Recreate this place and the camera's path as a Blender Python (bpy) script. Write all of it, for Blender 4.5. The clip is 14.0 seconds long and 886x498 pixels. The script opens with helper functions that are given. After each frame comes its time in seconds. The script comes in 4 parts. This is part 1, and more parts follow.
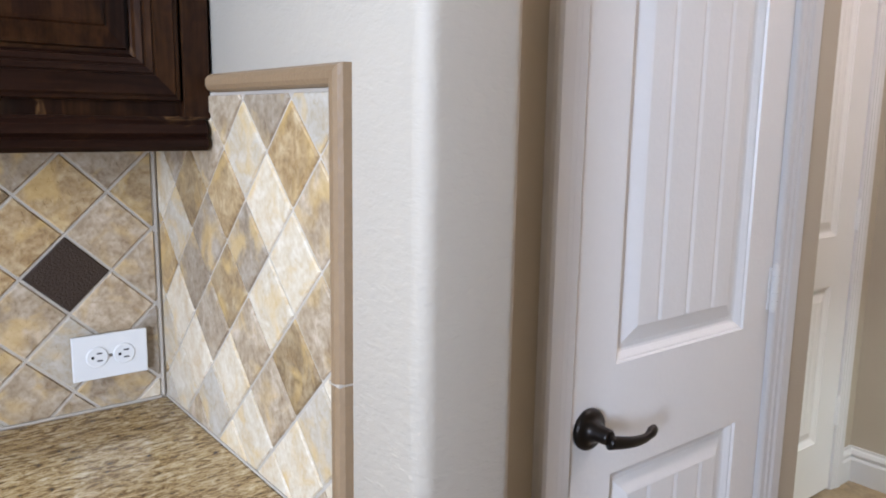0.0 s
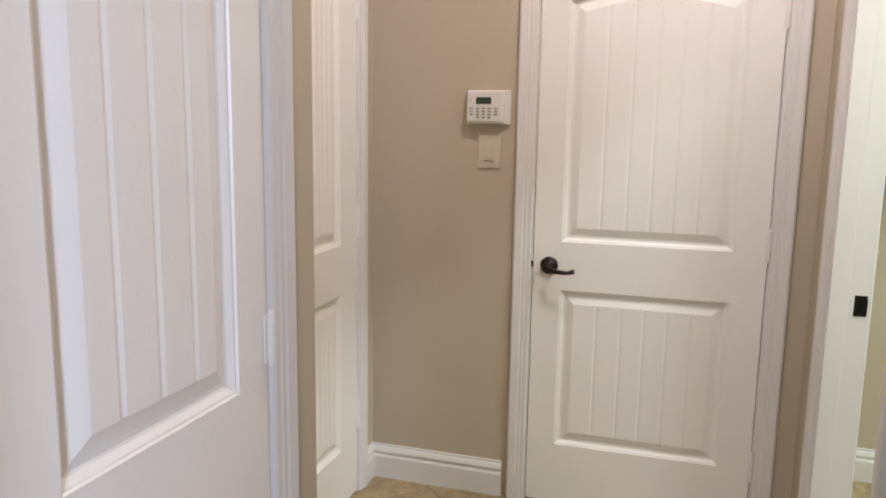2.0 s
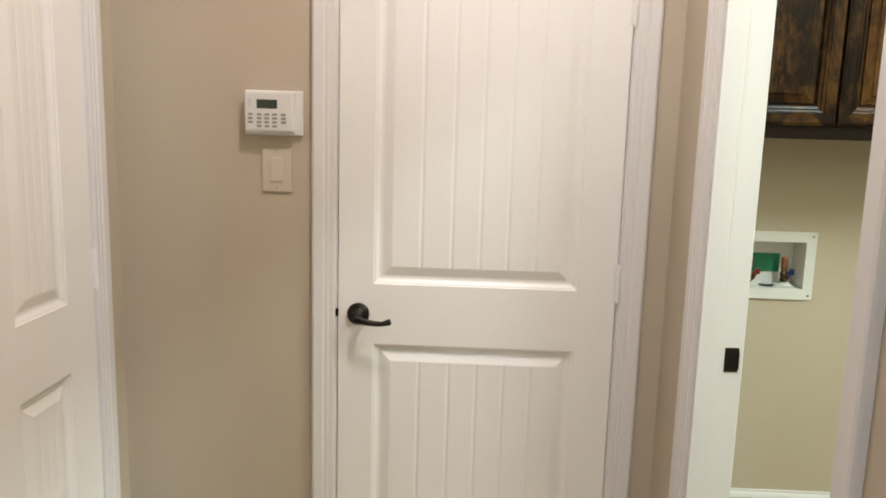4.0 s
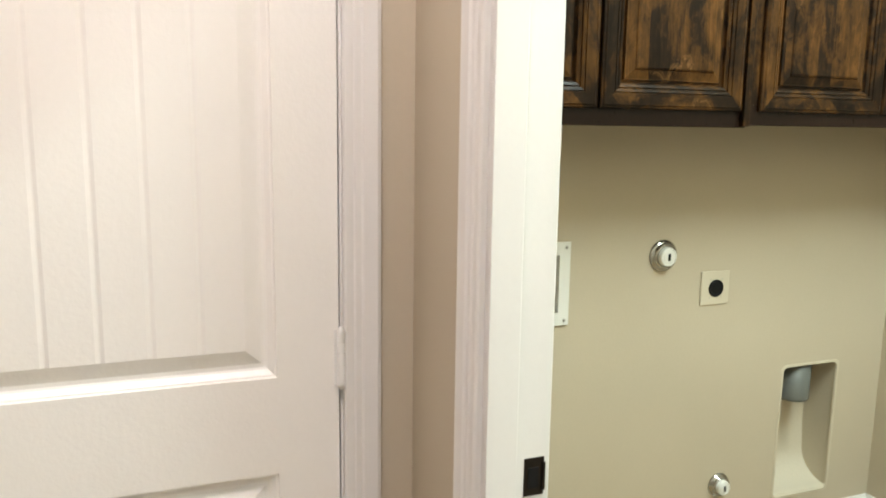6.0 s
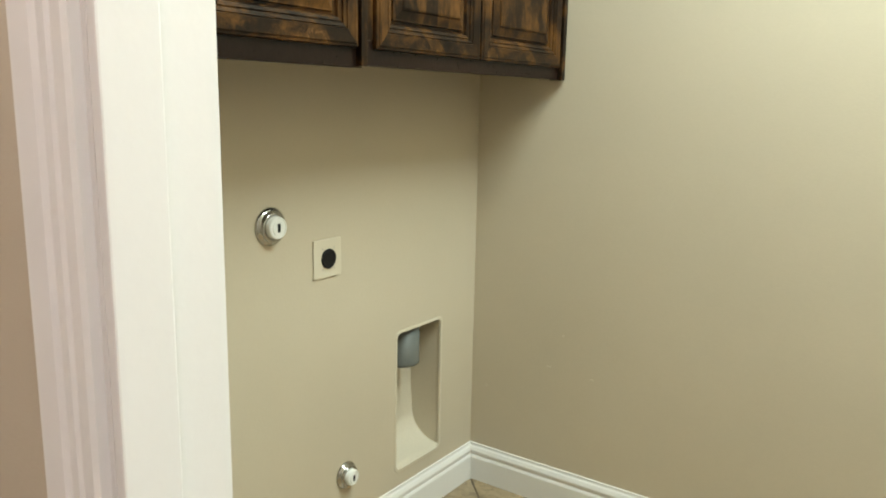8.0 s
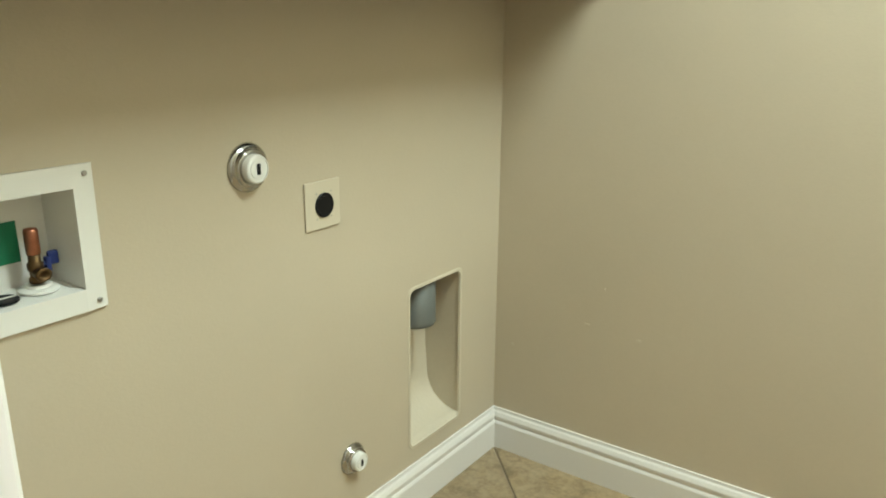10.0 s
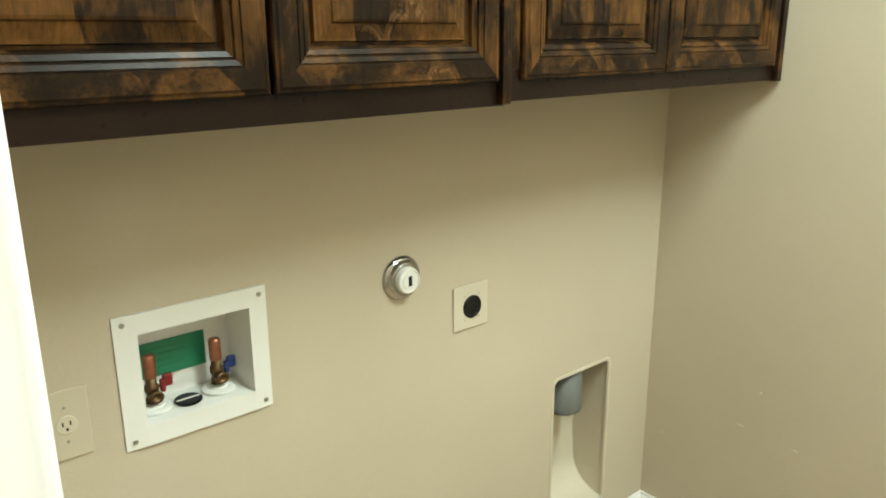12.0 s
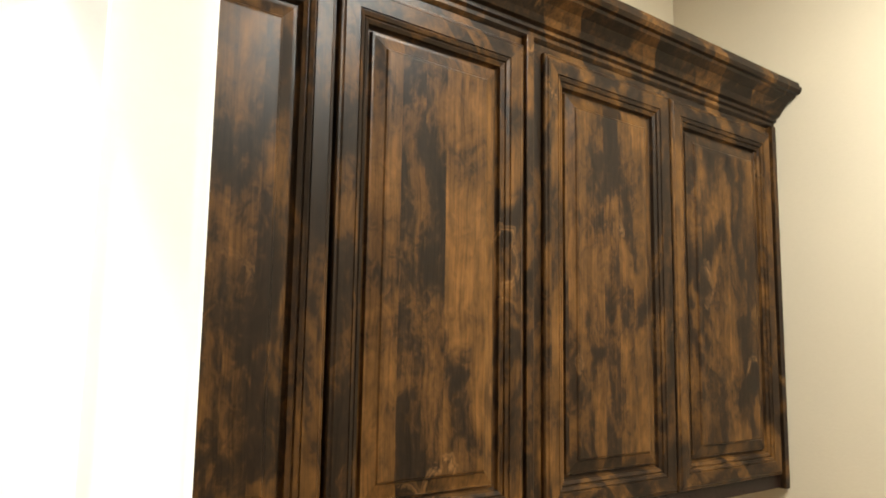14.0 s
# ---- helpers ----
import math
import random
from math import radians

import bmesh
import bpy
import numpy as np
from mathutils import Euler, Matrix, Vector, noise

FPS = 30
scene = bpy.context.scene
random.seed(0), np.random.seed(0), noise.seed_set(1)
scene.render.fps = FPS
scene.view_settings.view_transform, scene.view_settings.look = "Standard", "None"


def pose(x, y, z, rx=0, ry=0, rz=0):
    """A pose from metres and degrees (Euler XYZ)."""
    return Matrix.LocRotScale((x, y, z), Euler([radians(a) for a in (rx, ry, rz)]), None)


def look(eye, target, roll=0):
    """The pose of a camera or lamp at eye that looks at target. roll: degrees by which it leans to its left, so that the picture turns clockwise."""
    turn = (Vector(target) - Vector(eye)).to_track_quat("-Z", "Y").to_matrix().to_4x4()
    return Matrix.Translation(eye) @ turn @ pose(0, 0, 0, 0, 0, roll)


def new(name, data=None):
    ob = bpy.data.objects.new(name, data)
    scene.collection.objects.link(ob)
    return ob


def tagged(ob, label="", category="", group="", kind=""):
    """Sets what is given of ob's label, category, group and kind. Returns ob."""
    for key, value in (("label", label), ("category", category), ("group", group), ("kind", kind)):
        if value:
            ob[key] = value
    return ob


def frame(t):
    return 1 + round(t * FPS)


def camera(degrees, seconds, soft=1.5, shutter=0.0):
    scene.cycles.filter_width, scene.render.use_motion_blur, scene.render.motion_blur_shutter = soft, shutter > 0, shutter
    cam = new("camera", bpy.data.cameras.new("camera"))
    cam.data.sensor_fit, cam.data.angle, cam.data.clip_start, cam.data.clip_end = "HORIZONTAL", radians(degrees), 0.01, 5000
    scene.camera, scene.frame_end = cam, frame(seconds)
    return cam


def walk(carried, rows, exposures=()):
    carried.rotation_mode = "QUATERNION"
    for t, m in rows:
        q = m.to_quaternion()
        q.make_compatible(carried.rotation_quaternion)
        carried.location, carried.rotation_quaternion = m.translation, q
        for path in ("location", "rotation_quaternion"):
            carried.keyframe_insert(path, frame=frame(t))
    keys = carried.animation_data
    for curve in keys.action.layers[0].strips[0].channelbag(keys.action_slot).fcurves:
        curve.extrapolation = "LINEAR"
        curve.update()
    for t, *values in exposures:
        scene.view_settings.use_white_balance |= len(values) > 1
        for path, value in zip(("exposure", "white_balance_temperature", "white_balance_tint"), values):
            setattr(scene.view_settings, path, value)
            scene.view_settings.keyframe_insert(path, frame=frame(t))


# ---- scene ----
cam = camera(60.1, 14.0, soft=1.9)
PATH = [
    (0, (0.29, 0.059, 1.368), (1.506, 1.611, 1.034), 0.9),
    (0.5, (0.361, 0.081, 1.38), (1.803, 1.426, 1.048), 0.8),
    (1, (0.456, 0.108, 1.397), (2.073, 1.239, 1.068), 0.9),
    (1.5, (0.524, 0.115, 1.4), (2.301, 0.974, 1.075), 0.8),
    (2, (0.564, 0.147, 1.413), (2.446, 0.741, 1.094), 0.9),
    (2.5, (0.614, 0.247, 1.419), (2.559, 0.586, 1.099), 1.2),
    (2.6, (0.621, 0.272, 1.415), (2.574, 0.566, 1.097), 0.9),
    (2.7, (0.649, 0.288, 1.421), (2.606, 0.546, 1.101), 1.1),
    (4.8, (1.491, 0.281, 1.467), (3.464, 0.2, 1.149), 1.2),
    (5, (1.576, 0.275, 1.464), (3.544, 0.12, 1.147), 1.3),
    (5.5, (1.807, 0.221, 1.454), (3.744, -0.156, 1.133), 1.0),
    (6, (1.984, 0.165, 1.44), (3.832, -0.531, 1.123), 0.8),
    (6.5, (2.126, 0.159, 1.419), (3.816, -0.865, 1.11), 0.7),
    (7, (2.221, 0.176, 1.411), (3.7, -1.135, 1.1), 0.9),
    (7.5, (2.241, 0.167, 1.376), (3.515, -1.346, 1.08), 0.9),
    (7.7, (2.315, 0.119, 1.383), (3.49, -1.466, 1.052), 1.0),
    (9.8, (2.712, -0.257, 1.33), (3.781, -1.848, 0.762), 0.5),
    (10, (2.708, -0.276, 1.337), (3.822, -1.837, 0.771), 0.4),
    (10.5, (2.677, -0.326, 1.364), (3.925, -1.783, 0.798), 0.1),
    (11, (2.65, -0.321, 1.405), (4.003, -1.685, 0.848), -0.2),
    (11.5, (2.645, -0.318, 1.455), (4.074, -1.603, 0.902), -0.2),
    (12, (2.627, -0.315, 1.562), (4.098, -1.56, 1.024), -0.3),
    (12.5, (2.594, -0.284, 1.673), (4.101, -1.534, 1.267), -0.3),
    (13, (2.566, -0.258, 1.752), (4.104, -1.528, 1.61), 0.4),
    (13.5, (2.547, -0.236, 1.802), (4.088, -1.507, 1.912), 0.8),
    (14, (2.537, -0.213, 1.792), (4.084, -1.455, 2.05), 0.9),
]
# seconds, stops, kelvin, tint
EXPOSURES = [
    (0.0, -0.48, 5850, 16), (0.5, -0.38, 5850, 16), (1.0, -0.5, 6000, 16), (2.0, -0.45, 6250, 16), (2.7, -0.4, 6350, 14), (5.0, -0.22, 6350, 12), (5.5, -0.2, 6350, 12), (6.2, 0.0, 6350, 12), (7.5, -0.1, 6350, 12), (10.0, -0.14, 6450, 9),
    (11.0, 0.46, 6450, 9), (12.0, 0.05, 6500, 10), (12.5, -0.08, 6450, 12), (13.0, 0.28, 6600, 17), (13.5, 0.32, 6800, 23), (14.0, 0.1, 7000, 26),
]
walk(cam, [(t, look(eye, target, roll)) for t, eye, target, roll in PATH], EXPOSURES)


# ---- world and light ----
world = bpy.data.worlds.new("world")
scene.world = world
world.use_nodes = True
sky = world.node_tree.nodes.new("ShaderNodeTexSky")
sky.sky_type, sky.sun_disc = "NISHITA", False
sky.sun_elevation, sky.sun_rotation = radians(45), radians(200)
world.node_tree.links.new(sky.outputs[0], world.node_tree.nodes["Background"].inputs[0])
world.node_tree.nodes["Background"].inputs[1].default_value = 0.1


def area_lamp(name, m, sx, sy, watts, colour, shape="RECTANGLE"):
    d = bpy.data.lights.new(name, "AREA")
    d.shape, d.size, d.size_y, d.energy, d.color = shape, sx, sy, watts, colour
    ob = new(name, d)
    ob.matrix_world = m
    return ob


area_lamp("window_light", pose(-3.08, -1.8, 1.65, 0, -90, 0), 1.4, 1.3, 500, (0.72, 0.84, 1.0))
area_lamp("hall_light", pose(2.4, 0.2, 3.02), 0.16, 0.16, 38, (1.0, 0.89, 0.84), "DISK")
area_lamp("laundry_light", pose(2.25, -1.52, 3.02), 1.2, 0.3, 113, (0.84, 1.0, 0.92))
# added fill with no known fixture: cool light on the kitchen side wall
area_lamp("kitchen_light", pose(-0.8, 0.68, 3.02), 0.25, 0.25, 42, (0.76, 0.88, 1.0), "DISK")


# ---- materials ----
def material(name):
    m = bpy.data.materials.new(name)
    m.use_nodes = True
    return m, m.node_tree, m.node_tree.nodes["Principled BSDF"]


def node(nt, kind, **inputs):
    n = nt.nodes.new("ShaderNode" + kind)
    for k, v in inputs.items():
        key = k.replace("_", " ")
        if isinstance(v, bpy.types.NodeSocket):
            nt.links.new(v, n.inputs[key])
        else:
            n.inputs[key].default_value = v
    return n


def ramp(nt, fac, stops):
    n = nt.nodes.new("ShaderNodeValToRGB")
    nt.links.new(fac, n.inputs[0])
    while len(n.color_ramp.elements) < len(stops):
        n.color_ramp.elements.new(0.5)
    for e, (at, c) in zip(n.color_ramp.elements, stops):
        e.position, e.color = at, (*c, 1)
    return n.outputs["Color"]


def mixed(nt, fac, a, b, how="MIX"):
    n = nt.nodes.new("ShaderNodeMix")
    n.data_type, n.blend_type = "RGBA", how
    for socket, v in ((n.inputs[0], fac), (n.inputs[6], a), (n.inputs[7], b)):
        if isinstance(v, bpy.types.NodeSocket):
            nt.links.new(v, socket)
        else:
            socket.default_value = v if isinstance(v, float) else (*v, 1)
    return n.outputs[2]


def place(nt, scale=(1, 1, 1), turn=(0, 0, 0), vary=False):
    """Coordinates in metres of the place, scaled; vary: shifted for each object."""
    tc = nt.nodes.new("ShaderNodeNewGeometry").outputs["Position"]
    if vary:
        r = nt.nodes.new("ShaderNodeObjectInfo").outputs["Random"]
        k = nt.nodes.new("ShaderNodeMath")
        k.operation, k.inputs[1].default_value = "MULTIPLY", 37.0
        nt.links.new(r, k.inputs[0])
        add = nt.nodes.new("ShaderNodeVectorMath")
        nt.links.new(tc, add.inputs[0])
        nt.links.new(k.outputs[0], add.inputs[1])
        tc = add.outputs[0]
    mp = nt.nodes.new("ShaderNodeMapping")
    mp.inputs["Scale"].default_value, mp.inputs["Rotation"].default_value = scale, turn
    nt.links.new(tc, mp.inputs[0])
    return mp.outputs[0]


def bumped(nt, b, height, strength, distance):
    n = node(nt, "Bump", Height=height, Strength=strength, Distance=distance)
    nt.links.new(n.outputs[0], b.inputs["Normal"])


def paint(name, colour, rough, peel=0.0, scale=170.0, drift=0.05, metal=0.0, gloss=0.5, squash=1.0):
    m, nt, b = material(name)
    p = place(nt)
    big = node(nt, "TexNoise", Vector=p, Scale=2.3, Detail=3.0).outputs["Fac"]
    fine = node(nt, "TexNoise", Vector=p, Scale=90.0, Detail=2.0).outputs["Fac"]
    lo, hi = [c * (1 - drift) for c in colour], [min(1, c * (1 + drift)) for c in colour]
    c = ramp(nt, big, [(0.3, lo), (0.7, hi)])
    c = mixed(nt, 0.25, c, ramp(nt, fine, [(0.35, lo), (0.65, hi)]))
    nt.links.new(c, b.inputs["Base Color"])
    b.inputs["Metallic"].default_value, b.inputs["Specular IOR Level"].default_value = metal, gloss
    r = node(nt, "MapRange", Value=fine, To_Min=max(0.02, rough - 0.06), To_Max=rough + 0.06)
    nt.links.new(r.outputs[0], b.inputs["Roughness"])
    if peel:
        h = node(nt, "TexNoise", Vector=place(nt, (1, 1, squash)), Scale=scale, Detail=2.0, Roughness=0.55).outputs["Fac"]
        h2 = ramp(nt, h, [(0.38, (0, 0, 0)), (0.62, (1, 1, 1))])
        bumped(nt, b, h2, peel, 0.0012)
    return m


M_WALL = paint("wall_paint", (0.47, 0.405, 0.308), 0.62, 0.08, 115.0, 0.03, squash=1.5)
M_WALLROUGH = paint("textured_wall_paint", (0.47, 0.415, 0.335), 0.62, 0.28, 66.0, 0.03, squash=2.2)
M_CEIL = paint("ceiling_paint", (0.76, 0.74, 0.70), 0.8, 0.5, 120.0, 0.02)
M_TRIM = paint("trim_paint", (0.67, 0.65, 0.63), 0.34, 0.05, 60.0, 0.02)
M_DOOR = paint("door_paint", (0.79, 0.77, 0.74), 0.36, 0.10, 110.0, 0.02)
M_PLASTIC = paint("white_plastic", (0.70, 0.69, 0.66), 0.35, 0, 100, 0.01)
M_IVORY = paint("ivory_plastic", (0.55, 0.49, 0.385), 0.4, 0, 100, 0.01)
M_WALLPLATE = paint("painted_plate", (0.49, 0.43, 0.33), 0.5, 0, 100, 0.02)
M_RECESS = paint("recess_paint", (0.52, 0.46, 0.36), 0.55, 0.15, 120.0, 0.04)
M_BRONZE = paint("oiled_bronze", (0.018, 0.013, 0.010), 0.34, 0.05, 80.0, 0.25, 0.6)
M_CHROME = paint("chrome", (0.42, 0.41, 0.39), 0.16, 0, 100, 0.03, 1.0)
M_STEEL = paint("screw_steel", (0.36, 0.35, 0.33), 0.4, 0, 100, 0.05, 1.0)
M_HINGE = paint("painted_hinge", (0.74, 0.73, 0.71), 0.3, 0.05, 80, 0.02)
M_BLACK = paint("black_plastic", (0.007, 0.007, 0.008), 0.42, 0, 100, 0.1, gloss=0.2)
M_GREYKEY = paint("grey_key", (0.30, 0.29, 0.28), 0.5, 0, 100, 0.05)
M_SCREEN = paint("lcd_screen", (0.045, 0.060, 0.048), 0.2, 0, 100, 0.05)
M_GREEN = paint("green_sticker", (0.010, 0.17, 0.085), 0.45, 0, 100, 0.08)
M_GREENDARK = paint("green_print", (0.008, 0.145, 0.072), 0.5, 0, 100, 0.05)
M_COPPER = paint("copper", (0.36, 0.150, 0.092), 0.40, 0.1, 90, 0.25, 1.0)
M_BRASS = paint("dull_brass", (0.115, 0.068, 0.030), 0.46, 0.15, 90, 0.35, 0.85)
M_RED = paint("red_plastic", (0.17, 0.010, 0.009), 0.4, 0, 100, 0.1)
M_BLUE = paint("blue_plastic", (0.010, 0.024, 0.13), 0.4, 0, 100, 0.1)
M_DUCT = paint("duct_plastic", (0.105, 0.110, 0.102), 0.5, 0.1, 60, 0.12)
M_GROUT = paint("grout", (0.47, 0.415, 0.34), 0.85, 0.4, 400, 0.1)
M_FLOORGROUT = paint("floor_grout", (0.13, 0.10, 0.065), 0.9, 0.4, 400, 0.15)
M_BULLNOSE = paint("bullnose_tile", (0.25, 0.165, 0.09), 0.42, 0.2, 180, 0.14)
M_DARKTILE = paint("bronze_tile", (0.050, 0.032, 0.022), 0.42, 0.5, 260, 0.2, 0.4)


def maths(nt, how, a, b=None):
    n = nt.nodes.new("ShaderNodeMath")
    n.operation = how
    for k, v in enumerate((a, b)):
        if v is None:
            continue
        if isinstance(v, (int, float)):
            n.inputs[k].default_value = v
        else:
            nt.links.new(v, n.inputs[k])
    return n.outputs[0]


def wood(name, turn=(0, 0, 0), stain=0.0, red=0.0):
    """Knotty alder under a dark rubbed stain, the grain along z of the turned place."""
    m, nt, b = material(name)
    p = place(nt, (1, 1, 1), turn, True)
    warp = node(nt, "TexNoise", Vector=p, Scale=6.0, Detail=2.0).outputs["Color"]
    pw = nt.nodes.new("ShaderNodeVectorMath")
    pw.operation = "MULTIPLY_ADD"
    nt.links.new(warp, pw.inputs[0])
    pw.inputs[1].default_value = (0.022, 0.022, 0.03)
    nt.links.new(p, pw.inputs[2])
    # glued boards of uneven width, each with its own stretch of figure
    sep = node(nt, "SeparateXYZ", Vector=p)
    across = maths(nt, "ADD", sep.outputs[0], sep.outputs[1])
    uneven = maths(nt, "MULTIPLY", maths(nt, "SINE", maths(nt, "MULTIPLY", across, 31.0)), 0.3)
    board = nt.nodes.new("ShaderNodeTexWhiteNoise")
    board.noise_dimensions = "1D"
    nt.links.new(maths(nt, "FLOOR", maths(nt, "ADD", maths(nt, "MULTIPLY", across, 14.5), uneven)), board.inputs["W"])
    shift = nt.nodes.new("ShaderNodeCombineXYZ")
    nt.links.new(maths(nt, "MULTIPLY", board.outputs[0], 0.22), shift.inputs[2])
    pb = nt.nodes.new("ShaderNodeVectorMath")
    nt.links.new(pw.outputs[0], pb.inputs[0])
    nt.links.new(shift.outputs[0], pb.inputs[1])

    def stretched(v, z):
        st = nt.nodes.new("ShaderNodeMapping")
        st.inputs["Scale"].default_value = (1, 1, z)
        nt.links.new(v, st.inputs[0])
        return st.outputs[0]

    grain = node(nt, "TexNoise", Vector=stretched(pw.outputs[0], 0.022), Scale=210.0, Detail=4.0, Roughness=0.65).outputs["Fac"]
    figure = node(nt, "TexNoise", Vector=stretched(pb.outputs[0], 0.05), Scale=55.0, Detail=4.0, Distortion=0.4).outputs["Fac"]
    v = stretched(pb.outputs[0], 0.62)
    blot = node(nt, "TexNoise", Vector=v, Scale=10.0, Detail=5.0, Roughness=0.55, Distortion=0.9).outputs["Fac"]
    small = node(nt, "TexNoise", Vector=stretched(pb.outputs[0], 0.6), Scale=46.0, Detail=4.0, Roughness=0.6, Distortion=1.2).outputs["Fac"]
    kn = node(nt, "TexVoronoi", Vector=stretched(pw.outputs[0], 0.62), Scale=5.2, Randomness=1.0).outputs["Distance"]
    # the stain: dark grey-brown glaze over warm brown, sharp where it was wiped
    broad = node(nt, "TexNoise", Vector=stretched(p, 0.5), Scale=3.6, Detail=2.0, Distortion=0.6).outputs["Fac"]
    tone = maths(nt, "ADD", maths(nt, "MULTIPLY", blot, 0.58), maths(nt, "MULTIPLY", small, 0.27))
    tone = maths(nt, "ADD", tone, maths(nt, "MULTIPLY", board.outputs[0], 0.10))
    tone = maths(nt, "ADD", tone, maths(nt, "MULTIPLY", broad, 0.07))
    tone = maths(nt, "ADD", tone, maths(nt, "MULTIPLY", grain, 0.06))
    tone = maths(nt, "SUBTRACT", tone, stain)
    c = ramp(nt, tone, [(0.41, (0.0105, 0.0060, 0.0036)), (0.475, (0.0150, 0.0082, 0.0045)), (0.503, (0.024, 0.0118, 0.0053)), (0.538, (0.045, 0.0206, 0.0071)), (0.60, (0.073, 0.0325, 0.0095)), (0.72, (0.118, 0.0520, 0.0150))])
    if red:
        c = mixed(nt, red, c, (0.017, 0.0062, 0.0037))
    c = mixed(nt, 0.6, c, ramp(nt, figure, [(0.36, (0.62, 0.60, 0.58)), (0.50, (1, 1, 1)), (0.66, (1.3, 1.26, 1.2))]), "MULTIPLY")
    c = mixed(nt, 0.5, c, ramp(nt, grain, [(0.36, (0.42, 0.40, 0.40)), (0.50, (1.0, 1.0, 1.0)), (0.66, (1.25, 1.22, 1.18))]), "MULTIPLY")
    # knots: a dark heart, and broken pale arcs round it
    c = mixed(nt, ramp(nt, kn, [(0.03, (0.75, 0.75, 0.75)), (0.07, (0.25, 0.25, 0.25)), (0.16, (0, 0, 0))]), c, (0.010, 0.007, 0.005))
    far = maths(nt, "ADD", kn, maths(nt, "MULTIPLY", blot, 0.35))
    arc = ramp(nt, far, [(0.345, (0, 0, 0)), (0.365, (0.7, 0.7, 0.7)), (0.375, (0.1, 0.1, 0.1)), (0.392, (0.4, 0.4, 0.4)), (0.40, (0, 0, 0))])
    c = mixed(nt, mixed(nt, 1.0, arc, mixed(nt, 1.0, ramp(nt, small, [(0.40, (0, 0, 0)), (0.50, (1, 1, 1))]), ramp(nt, warp, [(0.43, (0, 0, 0)), (0.50, (1, 1, 1))]), "MULTIPLY"), "MULTIPLY"), c, (0.165, 0.082, 0.031))
    nt.links.new(c, b.inputs["Base Color"])
    nt.links.new(node(nt, "MapRange", Value=grain, To_Min=0.24, To_Max=0.40).outputs[0], b.inputs["Roughness"])
    b.inputs["Specular IOR Level"].default_value = 0.11
    bumped(nt, b, grain, 0.25, 0.0006)
    return m


M_WOOD = wood("stained_alder")
M_WOODH = wood("stained_alder_rail", (0, radians(90), radians(90)), 0.035)
M_WOODFRAME = wood("stained_alder_stile", (0, 0, 0), 0.022)
M_KITCHENWOOD = wood("cherry_stained_alder", (0, 0, 0), 0.01, 0.72)
M_KITCHENRAIL = wood("cherry_stained_rail", (0, radians(90), radians(90)), 0.03, 0.72)
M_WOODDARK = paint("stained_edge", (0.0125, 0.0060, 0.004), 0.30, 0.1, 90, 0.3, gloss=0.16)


def stone(name, a, b_, c_, scale=34.0, warm=0.55):
    """Travertine: mottled, pitted, each piece of its own tone."""
    m, nt, b = material(name)
    p = place(nt, (1, 1, 1), (0.4, 0.3, 0.2), True)
    n1 = node(nt, "TexNoise", Vector=p, Scale=scale, Detail=5.0, Roughness=0.65, Distortion=0.6).outputs["Fac"]
    n2 = node(nt, "TexNoise", Vector=p, Scale=scale * 4, Detail=2.0).outputs["Fac"]
    c = ramp(nt, n1, [(0.30, c_), (0.50, a), (0.68, b_)])
    c = mixed(nt, 0.24, c, ramp(nt, n2, [(0.38, c_), (0.62, b_)]))
    r = nt.nodes.new("ShaderNodeObjectInfo").outputs["Random"]
    c = mixed(nt, 1.0, c, ramp(nt, r, [(0, (0.72, 0.72, 0.74)), (0.5, (0.95, 0.93, 0.9)), (1, (1.1, 1.06, 1.0))]), "MULTIPLY")
    n3 = node(nt, "TexNoise", Vector=p, Scale=scale * 0.45, Detail=3.0, Distortion=1.0).outputs["Fac"]
    c = mixed(nt, ramp(nt, n3, [(0.50, (0, 0, 0)), (0.66, (warm, warm, warm))]), c, (0.60, 0.40, 0.14))
    pits = ramp(nt, n2, [(0.30, (0, 0, 0)), (0.42, (1, 1, 1))])
    nt.links.new(c, b.inputs["Base Color"])
    b.inputs["Roughness"].default_value = 0.48
    bumped(nt, b, pits, 0.35, 0.001)
    return m


M_CREAM = stone("cream_travertine", (0.58, 0.51, 0.39), (0.70, 0.65, 0.55), (0.50, 0.37, 0.20))
M_GOLD = stone("gold_travertine", (0.36, 0.24, 0.11), (0.56, 0.45, 0.28), (0.19, 0.115, 0.05))
M_TAUPE = stone("taupe_travertine", (0.38, 0.30, 0.20), (0.55, 0.47, 0.37), (0.21, 0.14, 0.075))
M_FLOORTILE = stone("floor_tile_stone", (0.34, 0.25, 0.145), (0.43, 0.335, 0.21), (0.17, 0.12, 0.065), 16.0, 0.1)


def granite():
    """Gold granite: streaks of cream, ochre and dark brown."""
    m, nt, b = material("gold_granite")
    p = place(nt, (1.0, 2.6, 1.0), (0, 0, radians(-28)))
    n1 = node(nt, "TexNoise", Vector=p, Scale=44.0, Detail=6.0, Roughness=0.7, Distortion=0.8).outputs["Fac"]
    v = node(nt, "TexVoronoi", Vector=p, Scale=120.0).outputs["Distance"]
    c = ramp(nt, n1, [(0.34, (0.035, 0.022, 0.012)), (0.43, (0.22, 0.13, 0.045)), (0.52, (0.47, 0.33, 0.15)), (0.66, (0.70, 0.58, 0.38))])
    c = mixed(nt, 0.5, c, ramp(nt, v, [(0.1, (0.35, 0.30, 0.25)), (0.5, (1, 1, 1))]), "MULTIPLY")
    nt.links.new(c, b.inputs["Base Color"])
    b.inputs["Roughness"].default_value = 0.18
    return m


M_GRANITE = granite()


